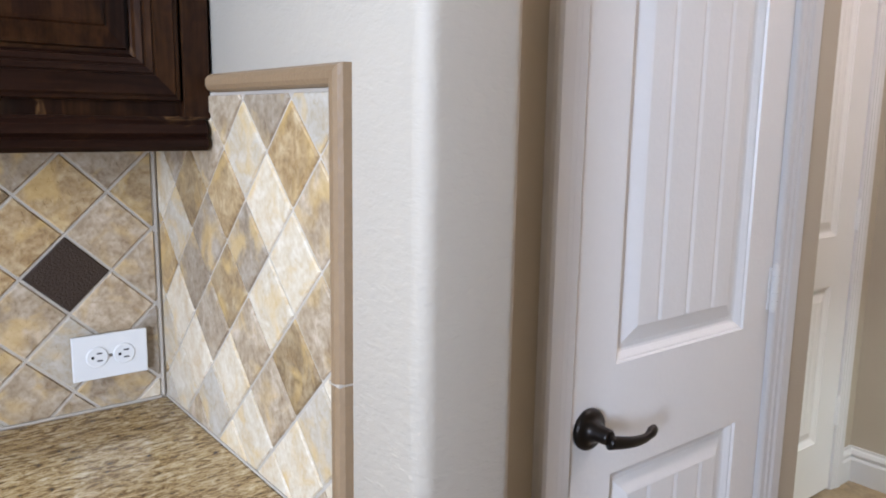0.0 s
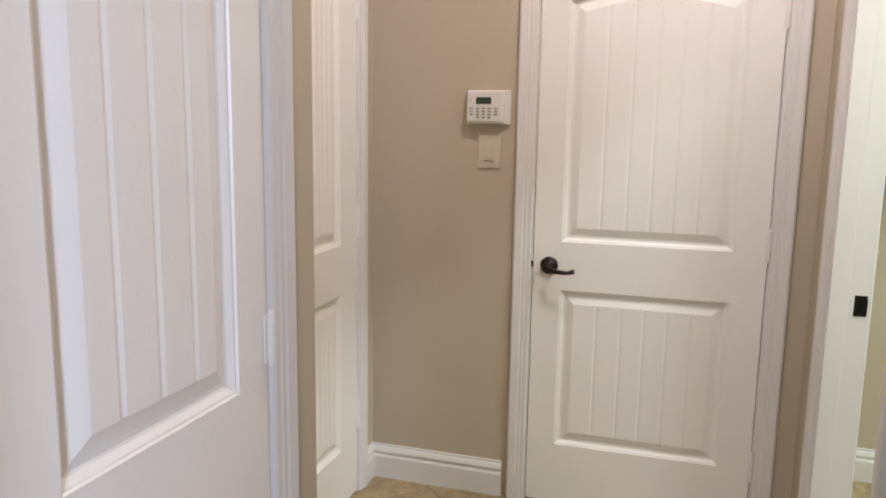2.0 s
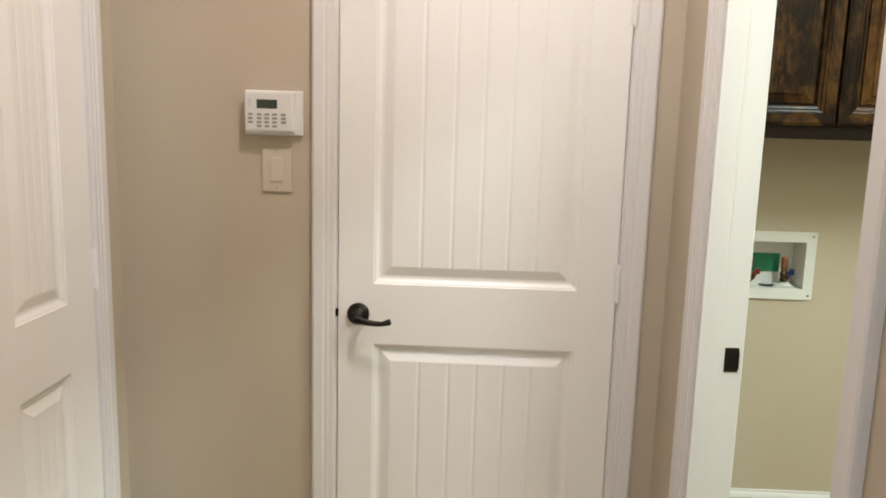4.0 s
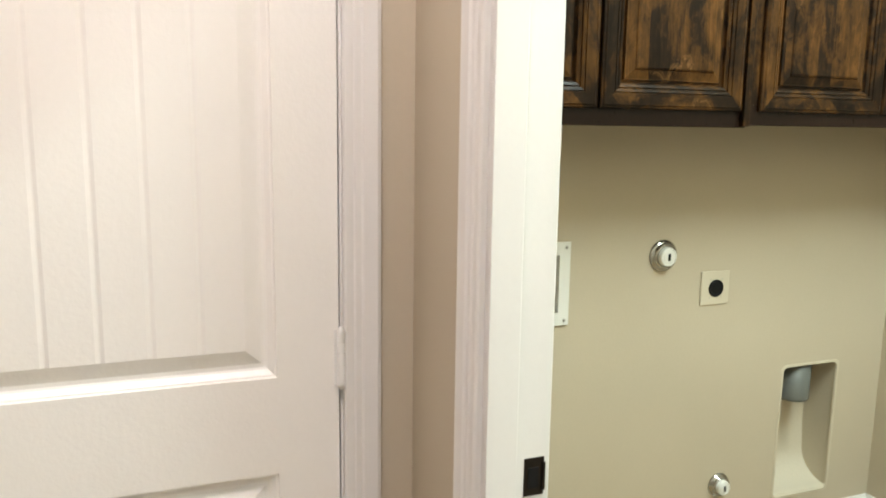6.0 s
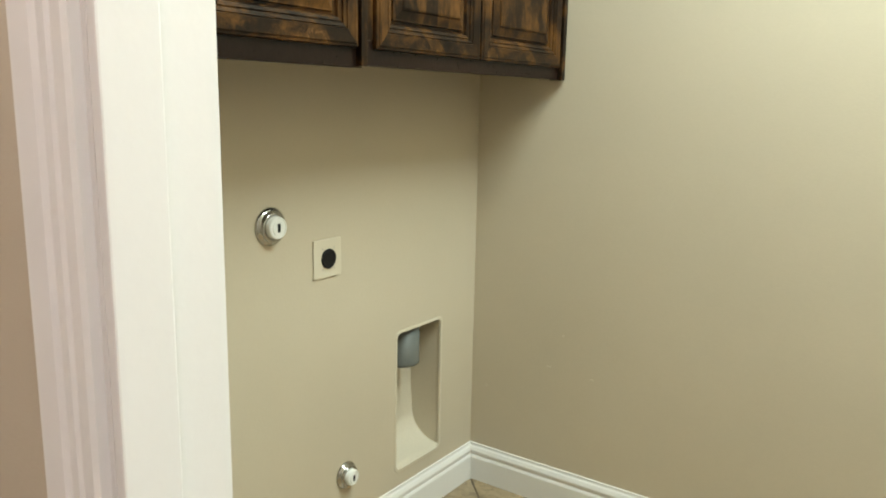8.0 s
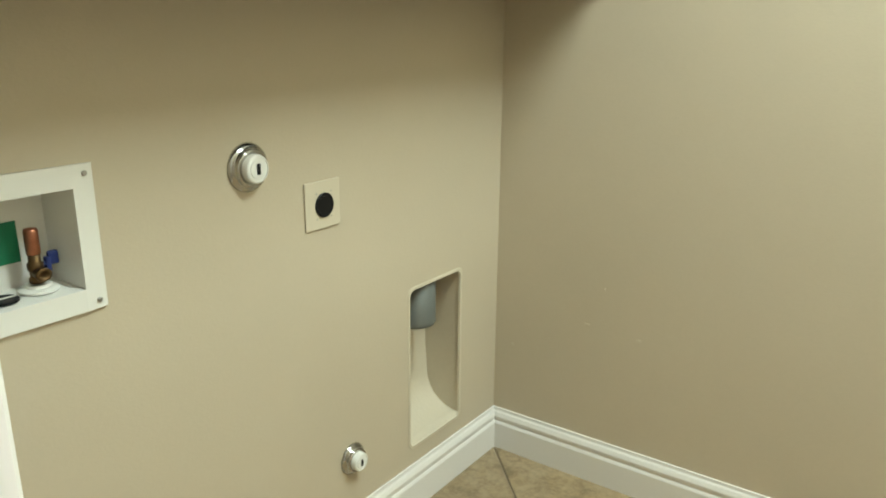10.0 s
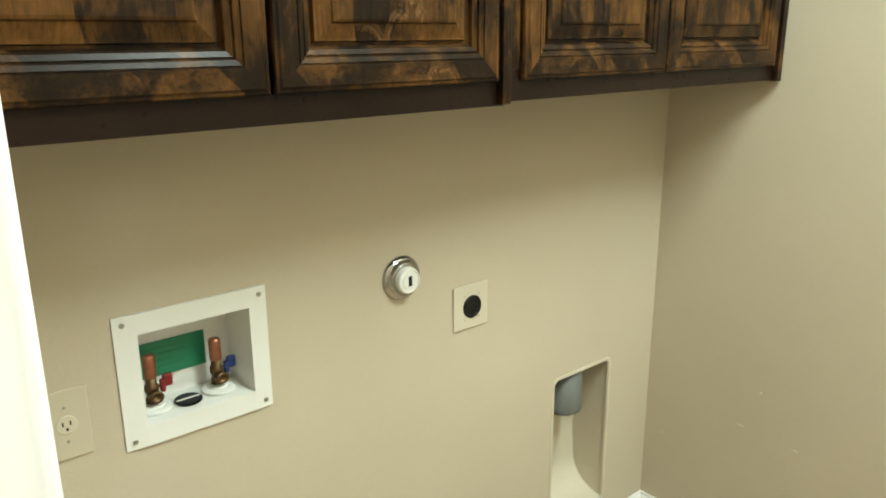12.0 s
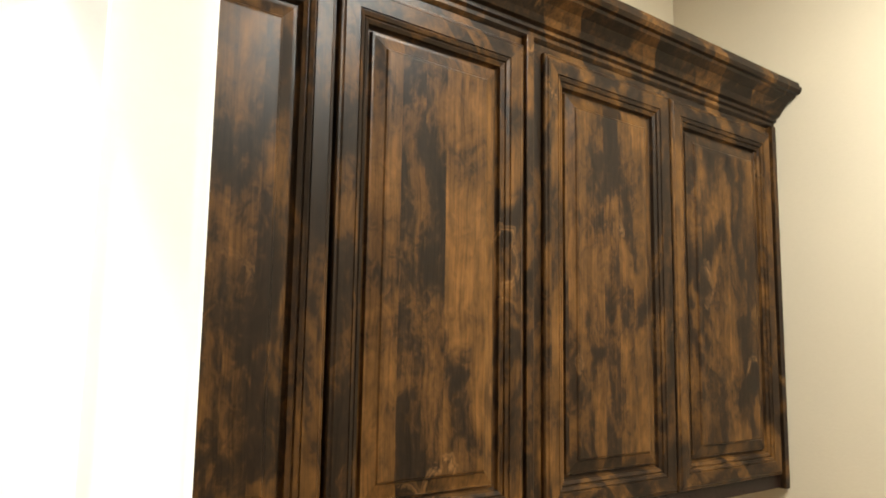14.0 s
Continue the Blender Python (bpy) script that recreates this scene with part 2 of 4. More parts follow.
def glass():
    m, nt, b = material("window_glass")
    b.inputs["Transmission Weight"].default_value, b.inputs["Roughness"].default_value = 1.0, 0.0
    return m


# ---- building helpers ----
def mesh_object(name, bm, mat, smooth=False):
    bmesh.ops.recalc_face_normals(bm, faces=bm.faces)
    me = bpy.data.meshes.new(name)
    bm.to_mesh(me)
    bm.free()
    me.materials.append(mat)
    if smooth:
        for f in me.polygons:
            f.use_smooth = True
    return new(name, me)


def part(name, bm, mat, parent, label="", smooth=False):
    ob = mesh_object(name, bm, mat, smooth)
    ob.parent = parent
    return tagged(ob, label)


def empty(name, m, label="", category="", kind="", group=""):
    ob = new(name)
    ob.empty_display_size = 0.05
    ob.matrix_world = m
    return tagged(ob, label, category, group, kind)


def add_box(bm, x0, x1, y0, y1, z0, z1, bevel=0.0):
    made = bmesh.ops.create_cube(bm, size=1, matrix=Matrix.Translation(((x0 + x1) / 2, (y0 + y1) / 2, (z0 + z1) / 2)) @ Matrix.Diagonal((x1 - x0, y1 - y0, z1 - z0, 1)))
    if bevel:
        edges = list({e for v in made["verts"] for e in v.link_edges})
        bmesh.ops.bevel(bm, geom=edges, offset=bevel, segments=2, affect="EDGES", profile=0.6)
    return bm


def boxed(*a, bevel=0.0):
    return add_box(bmesh.new(), *a, bevel=bevel)


def add_lathe(bm, rings, m=Matrix(), steps=32, close=True):
    """A turned shape about the local z: rings of (radius, height)."""
    loops = []
    for r, h in rings:
        loops.append([bm.verts.new(m @ Vector((r * math.cos(2 * math.pi * k / steps), r * math.sin(2 * math.pi * k / steps), h))) for k in range(steps)])
    for a, b in zip(loops, loops[1:]):
        for k in range(steps):
            bm.faces.new((a[k], a[(k + 1) % steps], b[(k + 1) % steps], b[k]))
    if close:
        bm.faces.new(loops[0][::-1]), bm.faces.new(loops[-1])
    return bm


def add_tube(bm, points, radii, steps=12, flat=1.0):
    """A tube along points, with its radius at each; flat squeezes it along y."""
    loops = []
    pts = [Vector(p) for p in points]
    for k, p in enumerate(pts):
        way = (pts[min(k + 1, len(pts) - 1)] - pts[max(k - 1, 0)]).normalized()
        side = way.orthogonal().normalized() if k == 0 else (last - last.dot(way) * way).normalized()
        last = side
        up = way.cross(side)
        loop = []
        for n in range(steps):
            a = 2 * math.pi * n / steps
            off = radii[k] * (math.cos(a) * side + math.sin(a) * up)
            off.y *= flat
            loop.append(bm.verts.new(p + off))
        loops.append(loop)
    for a, b in zip(loops, loops[1:]):
        for n in range(steps):
            bm.faces.new((a[n], a[(n + 1) % steps], b[(n + 1) % steps], b[n]))
    bm.faces.new(loops[0][::-1]), bm.faces.new(loops[-1])
    return bm


def wall_mesh(u0, u1, z0, z1, thick, holes=()):
    """A wall with openings: local x along it, front at y = 0, y into the wall."""
    us = sorted({u0, u1, *(h[0] for h in holes), *(h[1] for h in holes)})
    zs = sorted({z0, z1, *(h[2] for h in holes), *(h[3] for h in holes)})
    bm = bmesh.new()
    grid = {}

    def v(i, k, d):
        if (i, k, d) not in grid:
            grid[i, k, d] = bm.verts.new((us[i], thick * d, zs[k]))
        return grid[i, k, d]

    def solid(i, k):
        if not (0 <= i < len(us) - 1 and 0 <= k < len(zs) - 1):
            return False
        um, zm = (us[i] + us[i + 1]) / 2, (zs[k] + zs[k + 1]) / 2
        return not any(h[0] < um < h[1] and h[2] < zm < h[3] for h in holes)

    for i in range(len(us) - 1):
        for k in range(len(zs) - 1):
            if solid(i, k):
                bm.faces.new((v(i, k, 0), v(i + 1, k, 0), v(i + 1, k + 1, 0), v(i, k + 1, 0)))
                bm.faces.new((v(i, k, 1), v(i, k + 1, 1), v(i + 1, k + 1, 1), v(i + 1, k, 1)))
                for di, dk, a, b in ((-1, 0, (i, k), (i, k + 1)), (1, 0, (i + 1, k), (i + 1, k + 1)), (0, -1, (i, k), (i + 1, k)), (0, 1, (i, k + 1), (i + 1, k + 1))):
                    if not solid(i + di, k + dk):
                        bm.faces.new((v(*a, 0), v(*b, 0), v(*b, 1), v(*a, 1)))
    return bm


def wall(name, m, u0, u1, z0, z1, thick, holes=(), mat=None, label="beige painted wall with orange-peel texture"):
    ob = mesh_object(name, wall_mesh(u0, u1, z0, z1, thick, holes), mat or M_WALL)
    ob.matrix_world = m
    return tagged(ob, label, "wall", kind="structure")


CASING = [(0.0, 0.0), (0.0, 0.009), (0.004, 0.012), (0.017, 0.012), (0.020, 0.0145), (0.030, 0.0145), (0.034, 0.018), (0.058, 0.020), (0.064, 0.017), (0.066, 0.012), (0.066, 0.0)]


def casing(name, m, u0, u1, h, mat, label="white painted moulded door casing"):
    """Mitred casing round an opening; local y into the wall."""
    bm = bmesh.new()
    rows = []
    for d, t in CASING:
        rows.append([bm.verts.new(c) for c in ((u0 - d, -t, 0), (u0 - d, -t, h + d), (u1 + d, -t, h + d), (u1 + d, -t, 0))])
    for a, b in zip(rows, rows[1:]):
        for k in range(3):
            bm.faces.new((a[k], a[k + 1], b[k + 1], b[k]))
    ob = mesh_object(name, bm, mat)
    ob.matrix_world = m
    return tagged(ob, label, "trim", kind="structure")


BASE = [(0.0, 0.0), (0.016, 0.0), (0.016, 0.100), (0.013, 0.107), (0.011, 0.109), (0.011, 0.117), (0.014, 0.120), (0.014, 0.126), (0.010, 0.137), (0.006, 0.143), (0.005, 0.152), (0.0, 0.152)]


def baseboard(m, u0, u1, in0=0, in1=0):
    """Moulded baseboard on a wall's front from u0 to u1; in0, in1: 1 for a mitre in an inside corner."""
    bm = bmesh.new()
    ends = [[bm.verts.new((u0 + in0 * n, -n, z)) for n, z in BASE], [bm.verts.new((u1 - in1 * n, -n, z)) for n, z in BASE]]
    for k in range(len(BASE) - 1):
        bm.faces.new((ends[0][k], ends[1][k], ends[1][k + 1], ends[0][k + 1]))
    bm.faces.new(ends[0]), bm.faces.new(ends[1])
    ob = mesh_object("baseboard", bm, M_TRIM)
    ob.matrix_world = m
    return tagged(ob, "white painted moulded baseboard", "baseboard", kind="structure")


# ---- doors ----
MOULD = [(0.0, 0.0), (0.002, 0.0040), (0.005, 0.0048), (0.013, 0.0124), (0.017, 0.0140), (0.024, 0.0138), (0.046, 0.0052), (0.051, 0.0035)]


def panel_loop(x0, x1, z0, z1, rise, o, n=14):
    """The outline of a panel, moved inwards by o; rise: of its arched top."""
    a, b = x0 + o, x1 - o
    pts = [(a, z0 + o), (b, z0 + o)]
    w, xc = (x1 - x0) / 2, (x0 + x1) / 2
    for k in range(n + 1):
        x = b + (a - b) * k / n
        if rise:
            r = (w * w + rise * rise) / (2 * rise)
            z = z1 + rise - r + math.sqrt(max(0, (r - o) ** 2 - (x - xc) ** 2))
        else:
            z = z1 - o
        pts.append((x, z))
    return pts


def add_mould(bm, x0, x1, z0, z1, rise):
    rows = []
    for o, d in MOULD:
        rows.append([bm.verts.new((x, d, z)) for x, z in panel_loop(x0, x1, z0, z1, rise, o)])
    for a, b in zip(rows, rows[1:]):
        for k in range(len(a)):
            j = (k + 1) % len(a)
            bm.faces.new((a[k], a[j], b[j], b[k]))


def plank_field(x0, x1, z0, z1, rise, grooves):
    """The field of a panel, with V grooves between its planks."""
    o, depth = MOULD[-1]
    a, b = x0 + o, x1 - o
    cols = [(a + (b - a) * k / 24, depth) for k in range(25)]
    cols = [c for c in cols if all(abs(c[0] - g) > 0.008 for g in grooves)]
    for g in grooves:
        cols += [(g - 0.007, depth), (g - 0.001, depth + 0.0022), (g + 0.001, depth + 0.0022), (g + 0.007, depth)]
    cols.sort()
    w, xc = (x1 - x0) / 2, (x0 + x1) / 2
    bm = bmesh.new()
    last = None
    for x, d in cols:
        z = z1 - o
        if rise:
            r = (w * w + rise * rise) / (2 * rise)
            z = z1 + rise - r + math.sqrt(max(0, (r - o) ** 2 - (x - xc) ** 2))
        now = (bm.verts.new((x, d, z0 + o)), bm.verts.new((x, d, z)))
        if last:
            bm.faces.new((last[0], now[0], now[1], last[1]))
        last = now
    return bm


def slab_mesh(w, h, thick, x0, x1, low, mid0, mid1, top, rise):
    """A moulded door leaf: two sunk panels, the upper one arched. Front at y = 0."""
    bm = bmesh.new()

    def quad(*pts):
        bm.faces.new([bm.verts.new((x, 0, z)) for x, z in pts])

    g = 0.024
    quad((0, g), (x0, g), (x0, h), (0, h))
    quad((x1, g), (w, g), (w, h), (x1, h))
    quad((x0, g), (x1, g), (x1, low), (x0, low))
    quad((x0, mid0), (x1, mid0), (x1, mid1), (x0, mid1))
    arc = panel_loop(x0, x1, mid1, top, rise, 0.0)[2:]
    for a, b in zip(arc, arc[1:]):
        quad(a, (a[0], h), (b[0], h), b)
    add_mould(bm, x0, x1, low, mid0, 0.0)
    add_mould(bm, x0, x1, mid1, top, rise)
    for pts in (((0, 0, g), (0, thick, g), (0, thick, h), (0, 0, h)), ((w, 0, g), (w, 0, h), (w, thick, h), (w, thick, g)),
                ((0, 0, h), (0, thick, h), (w, thick, h), (w, 0, h)), ((0, 0, g), (w, 0, g), (w, thick, g), (0, thick, g)),
                ((0, thick, g), (w, thick, g), (w, thick, h), (0, thick, h))):
        bm.faces.new([bm.verts.new(p) for p in pts])
    return bm


def lever_handle(door, x, z):
    """A dark bronze lever on a round rose; the lever points to +x and curls at its end."""
    turn = Matrix.Translation((x, 0, z)) @ Matrix.Rotation(radians(90), 4, "X")
    rose = part("handle", add_lathe(bmesh.new(), [(0.0320, 0.0), (0.0320, 0.004), (0.0295, 0.008), (0.0245, 0.0105), (0.018, 0.012), (0.016, 0.018), (0.013, 0.022), (0.012, 0.040), (0.009, 0.044)], turn, 36), M_BRONZE, door, "oil-rubbed bronze lever handle", True)
    pts, radii = [], []
    for k in range(15):
        s = k / 14
        pts.append((x - 0.006 + 0.104 * s, -0.046 - 0.006 * math.sin(math.pi * s), z - 0.004 - 0.011 * math.sin(2.0 * s) + 0.034 * max(0, s - 0.75) ** 1.2))
        radii.append(0.0105 - 0.0045 * s + 0.003 * math.exp(-((s - 0.93) / 0.08) ** 2))
    part("lever", add_tube(bmesh.new(), pts, radii, 12, 0.8), M_BRONZE, rose, "curved bronze lever", True)


def hinge(door, x, z, size=0.10):
    """A butt hinge: a turned knuckle in five rings with tips, and the edges of its leaves."""
    bm = bmesh.new()
    m = Matrix.Translation((x, -0.006, z - size / 2))
    rings = []
    for k in range(5):
        a, b = size * k / 5, size * (k + 1) / 5
        rings += [(0.0066, a + 0.0004), (0.0076, a + 0.0008), (0.0076, b - 0.0008), (0.0066, b - 0.0004)]
    add_lathe(bm, [(0.003, -0.006), (0.005, -0.004), (0.0056, 0.0), *rings, (0.0055, size + 0.004), (0.003, size + 0.007)], m, 14)
    knuckle = part("hinge", bm, M_HINGE, door, "white painted butt hinge")
    part("leaf", boxed(x - 0.012, x + 0.018, -0.0030, 0.003, z - size / 2, z + size / 2, bevel=0.0006), M_HINGE, knuckle)


def plank_door(name, m, w, x0, x1, grooves, label, low=0.25, mid0=0.835, mid1=1.010, top=1.835, rise=0.05, h=2.03, knob=None, hinges=None, hinge_x=None, size=0.10):
    door = empty(name, m, label, "door", "structure")
    part("leaf", slab_mesh(w, h, 0.035, x0, x1, low, mid0, mid1, top, rise), M_DOOR, door)
    for z0, z1, r in ((low, mid0, 0.0), (mid1, top, rise)):
        part("plank_panel", plank_field(x0, x1, z0, z1, r, grooves), M_DOOR, door)
    if knob is not None:
        lever_handle(door, knob, 0.922)
    for z in hinges or ():
        hinge(door, hinge_x, z, size)
    return door


def jamb(name, m, u0, u1, h, depth, mat, stop=None):
    """The lining of an opening from u0 to u1, with a stop where the leaf shuts."""
    ob = empty(name, m, "white painted door jamb", "door frame", "structure")
    t = 0.018
    part("side", boxed(u0 - t, u0, 0.0, depth, 0, h), mat, ob)
    part("side", boxed(u1, u1 + t, 0.0, depth, 0, h), mat, ob)
    part("head", boxed(u0 - t, u1 + t, 0.0, depth, h, h + t), mat, ob)
    if stop:
        a, b = stop
        part("stop", boxed(u0, u0 + 0.011, a, b, 0, h - 0.011, bevel=0.002), mat, ob)
        part("stop", boxed(u1 - 0.011, u1, a, b, 0, h - 0.011, bevel=0.002), mat, ob)
        part("stop", boxed(u0, u1, a, b, h - 0.011, h, bevel=0.002), mat, ob)
    return ob


# ---- structure ----
H = 3.05
NORTH = lambda x, y: pose(x, y, 0)            # a face seen looking along +y
EAST = lambda x, y: pose(x, y, 0, 0, 0, -90)  # a face seen looking along +x
SOUTH = lambda x, y: pose(x, y, 0, 0, 0, 180)
WEST = lambda x, y: pose(x, y, 0, 0, 0, 90)

tagged(mesh_object("ceiling", boxed(-3.4, 4.05, -3.4, 2.0, H, H + 0.12), M_CEIL), "white textured ceiling", "ceiling", kind="structure")

# hall: pantry wall, closet wall, end wall
wall("wall_pantry", NORTH(0.815, 0.768), 0, 0.957, 0, H, 0.115, [(0.250, 0.807, -1, 2.05)])
wall("wall_pantry_return", pose(1.772, 0.883, 0, 0, 0, 90), 0, 0.40, 0, H, 0.115)
wall("wall_closet", NORTH(1.585, 1.283), 0, 1.80, 0, H, 0.115, [(1.013, 1.537, -1, 2.05)])
wall("wall_end", EAST(3.265, 1.283), 0, 1.545, 0, H, 0.115, [(0.605, 1.432, -1, 2.05)])
# unseen west end, lengthened to x = -0.4 to block window light
wall("wall_laundry_door", SOUTH(3.985, -0.262), 0, 4.385, 0, H, 0.102, [(1.023, 1.777, -1, 2.05)])
# laundry
wall("wall_washer", EAST(3.87, -0.37), -0.006, 1.822, 0, H, 0.14, [(0.318, 0.533, 0.912, 1.088), (1.383, 1.622, 0.205, 0.668)])
end_wall = wall("wall_laundry_end", SOUTH(4.01, -2.192), 0, 2.6, 0, H, 0.115)
# small nicks and scuffs in the paint
for x, z, wide, high in ((3.515, 0.624, 0.003, 0.003), (3.563, 0.507, 0.010, 0.0035), (3.406, 0.494, 0.007, 0.005), (3.807, 0.383, 0.006, 0.004)):
    m = Matrix.Translation((4.01 - x, 0, z)) @ Matrix.Diagonal((wide, 0.6, high, 1)) @ Matrix.Rotation(radians(90), 4, "X")
    part("scuff", add_lathe(bmesh.new(), [(1.0, 0.0), (0.8, 0.0012), (0.3, 0.0016)], m, 9), M_IVORY if z > 0.6 else M_WALLPLATE, end_wall, "scuff in the paint")
wall("wall_laundry_west", WEST(1.41, -2.192), 0, 1.828, 0, H, 0.115)
# kitchen
wall("wall_kitchen_back", NORTH(-3.2, 1.308), 0, 3.89, 0, H, 0.115)
# unseen closing wall, set at x = 0.7 to keep window light off door_2
wall("wall_kitchen_corner", EAST(0.7, -0.37), -0.006, 2.83, 0, H, 0.115)
wall("wall_kitchen_south", SOUTH(0.815, -3.2), 0, 4.13, 0, H, 0.115)
wall("wall_kitchen_west", WEST(-3.2, -3.2), 0, 4.508, 0, H, 0.115, [(0.7, 2.1, 0.9, 2.4)])


def rounded_wall_end():
    """The end of the wall between kitchen and hall, with bullnose corners."""
    x0, x1, y0, y1, r = 0.690, 0.815, 0.600, 1.423, 0.020
    out = [(x0, y1)]
    for cx, cy, a0 in ((x0 + r, y0 + r, 180), (x1 - r, y0 + r, 270)):
        out += [(cx + r * math.cos(radians(a0 + 90 * k / 8)), cy + r * math.sin(radians(a0 + 90 * k / 8))) for k in range(9)]
    out.append((x1, y1))
    bm = bmesh.new()
    lo, hi = [bm.verts.new((x, y, 0)) for x, y in out], [bm.verts.new((x, y, H)) for x, y in out]
    for k in range(len(out)):
        j = (k + 1) % len(out)
        f = bm.faces.new((lo[k], lo[j], hi[j], hi[k]))
        f.smooth = True
    bm.faces.new(lo), bm.faces.new(hi)
    for e in bm.edges:
        if len(e.link_faces) == 2 and e.calc_face_angle() > 0.6:
            e.smooth = False
    return tagged(mesh_object("wall_kitchen_side", bm, M_WALLROUGH), "pale painted wall with rounded bullnose corners", "wall", kind="structure")


rounded_wall_end()

# window behind the walker, which lets the daylight in
window = empty("window_1", WEST(-3.2, -2.5), "white framed kitchen window", "window", "structure")
for a in ((0, 1.4, 0.01, 0.10, 0.9, 0.95), (0, 1.4, 0.01, 0.10, 2.35, 2.4), (0, 0.05, 0.01, 0.10, 0.95, 2.35), (1.35, 1.4, 0.01, 0.10, 0.95, 2.35), (0.68, 0.72, 0.03, 0.08, 0.95, 2.35)):
    part("window_frame", boxed(*a), M_TRIM, window)
M_GLASS = glass()
for a in ((0.05, 0.68), (0.72, 1.35)):
    pane = part("pane", boxed(a[0], a[1], 0.05, 0.056, 0.95, 2.35), M_GLASS, window)
    pane.visible_shadow = False

# doors with their casings
plank_door("door_1", NORTH(1.084, 0.766), 0.518, 0.093, 0.438, [0.196, 0.270, 0.341], "white plank-panel pantry door with bronze lever, shut", knob=0.036, hinges=(0.29, 1.074, 1.80), hinge_x=0.523, size=0.078)
jamb("door_frame", NORTH(1.081, 0.768), 0, 0.524, 2.034, 0.115, M_TRIM, (0.040, 0.075))
casing("casing_1", NORTH(1.081, 0.768), -0.005, 0.529, 2.039, M_TRIM)
plank_door("door_2", EAST(3.263, 0.656), 0.780, 0.100, 0.672, [0.232, 0.318, 0.397, 0.474, 0.551], "white arched plank-panel door with bronze lever, shut", knob=0.058, hinges=(0.265, 1.036, 1.782), hinge_x=0.783)
jamb("door_frame", EAST(3.265, 0.659), 0, 0.786, 2.034, 0.115, M_TRIM, (0.040, 0.075))
casing("casing_2", EAST(3.265, 0.659), -0.005, 0.791, 2.039, M_TRIM)
plank_door("door_3", NORTH(2.620, 1.281), 0.482, 0.130, 0.350, [0.207, 0.240, 0.273], "narrow white plank-panel closet door, shut", low=0.235, mid0=0.815, mid1=0.993, knob=None, hinges=(0.328, 1.058, 1.83), hinge_x=0.488)
jamb("door_frame", NORTH(2.617, 1.283), 0, 0.488, 2.034, 0.115, M_TRIM, (0.040, 0.075))
casing("casing_3", NORTH(2.617, 1.283), -0.005, 0.493, 2.039, M_TRIM)
tagged(part("latch_plate", boxed(-0.0075, 0.0008, -0.003, 0.004, 0.913, 0.935, bevel=0.001), M_BRONZE, bpy.data.objects["door_2"]))

# the open doorway to the laundry
lj = jamb("laundry_door_frame", SOUTH(2.942, -0.262), 0, 0.712, 2.034, 0.102, M_TRIM, (0.0, 0.050))
casing("casing_4", SOUTH(2.942, -0.262), -0.006, 0.718, 2.040, M_TRIM)
casing("casing_5", NORTH(2.230, -0.364), -0.006, 0.718, 2.040, M_TRIM)
sb = boxed(-0.0015, 0.0015, 0.067, 0.100, 0.895, 0.955, bevel=0.001)
add_box(sb, -0.0015, 0.0045, 0.096, 0.101, 0.903, 0.947, bevel=0.001)
strike = part("strike_plate", sb, M_BRONZE, lj, "dark bronze strike plate")
part("latch_hole", boxed(0.0012, 0.0028, 0.073, 0.090, 0.908, 0.940), M_BLACK, strike)

# baseboards
baseboard(EAST(3.265, 1.283), 0, 0.532, 1, 0)
baseboard(EAST(3.265, 1.283), 1.486, 1.545, 0, 1)
baseboard(NORTH(3.176, 1.283), 0, 0.089, 0, 1)
baseboard(NORTH(1.772, 1.283), 0, 0.774, 1, 0)
baseboard(NORTH(1.672, 0.768), 0, 0.100, 0, 0)
baseboard(NORTH(0.815, 0.768), 0, 0.194, 1, 0)
baseboard(SOUTH(3.265, -0.262), 0, 0.251, 1, 0)
# carries on along the unseen, light-blocking stretch of the laundry wall
baseboard(SOUTH(2.158, -0.262), 0, 2.558, 0, 0)
baseboard(EAST(3.87, -0.37), -0.006, 1.822, 1, 1)
baseboard(SOUTH(3.87, -2.192), 0, 2.46, 1, 1)
baseboard(WEST(1.41, -2.192), 0, 1.828, 1, 1)
baseboard(NORTH(3.014, -0.364), 0, 0.856, 0, 1)


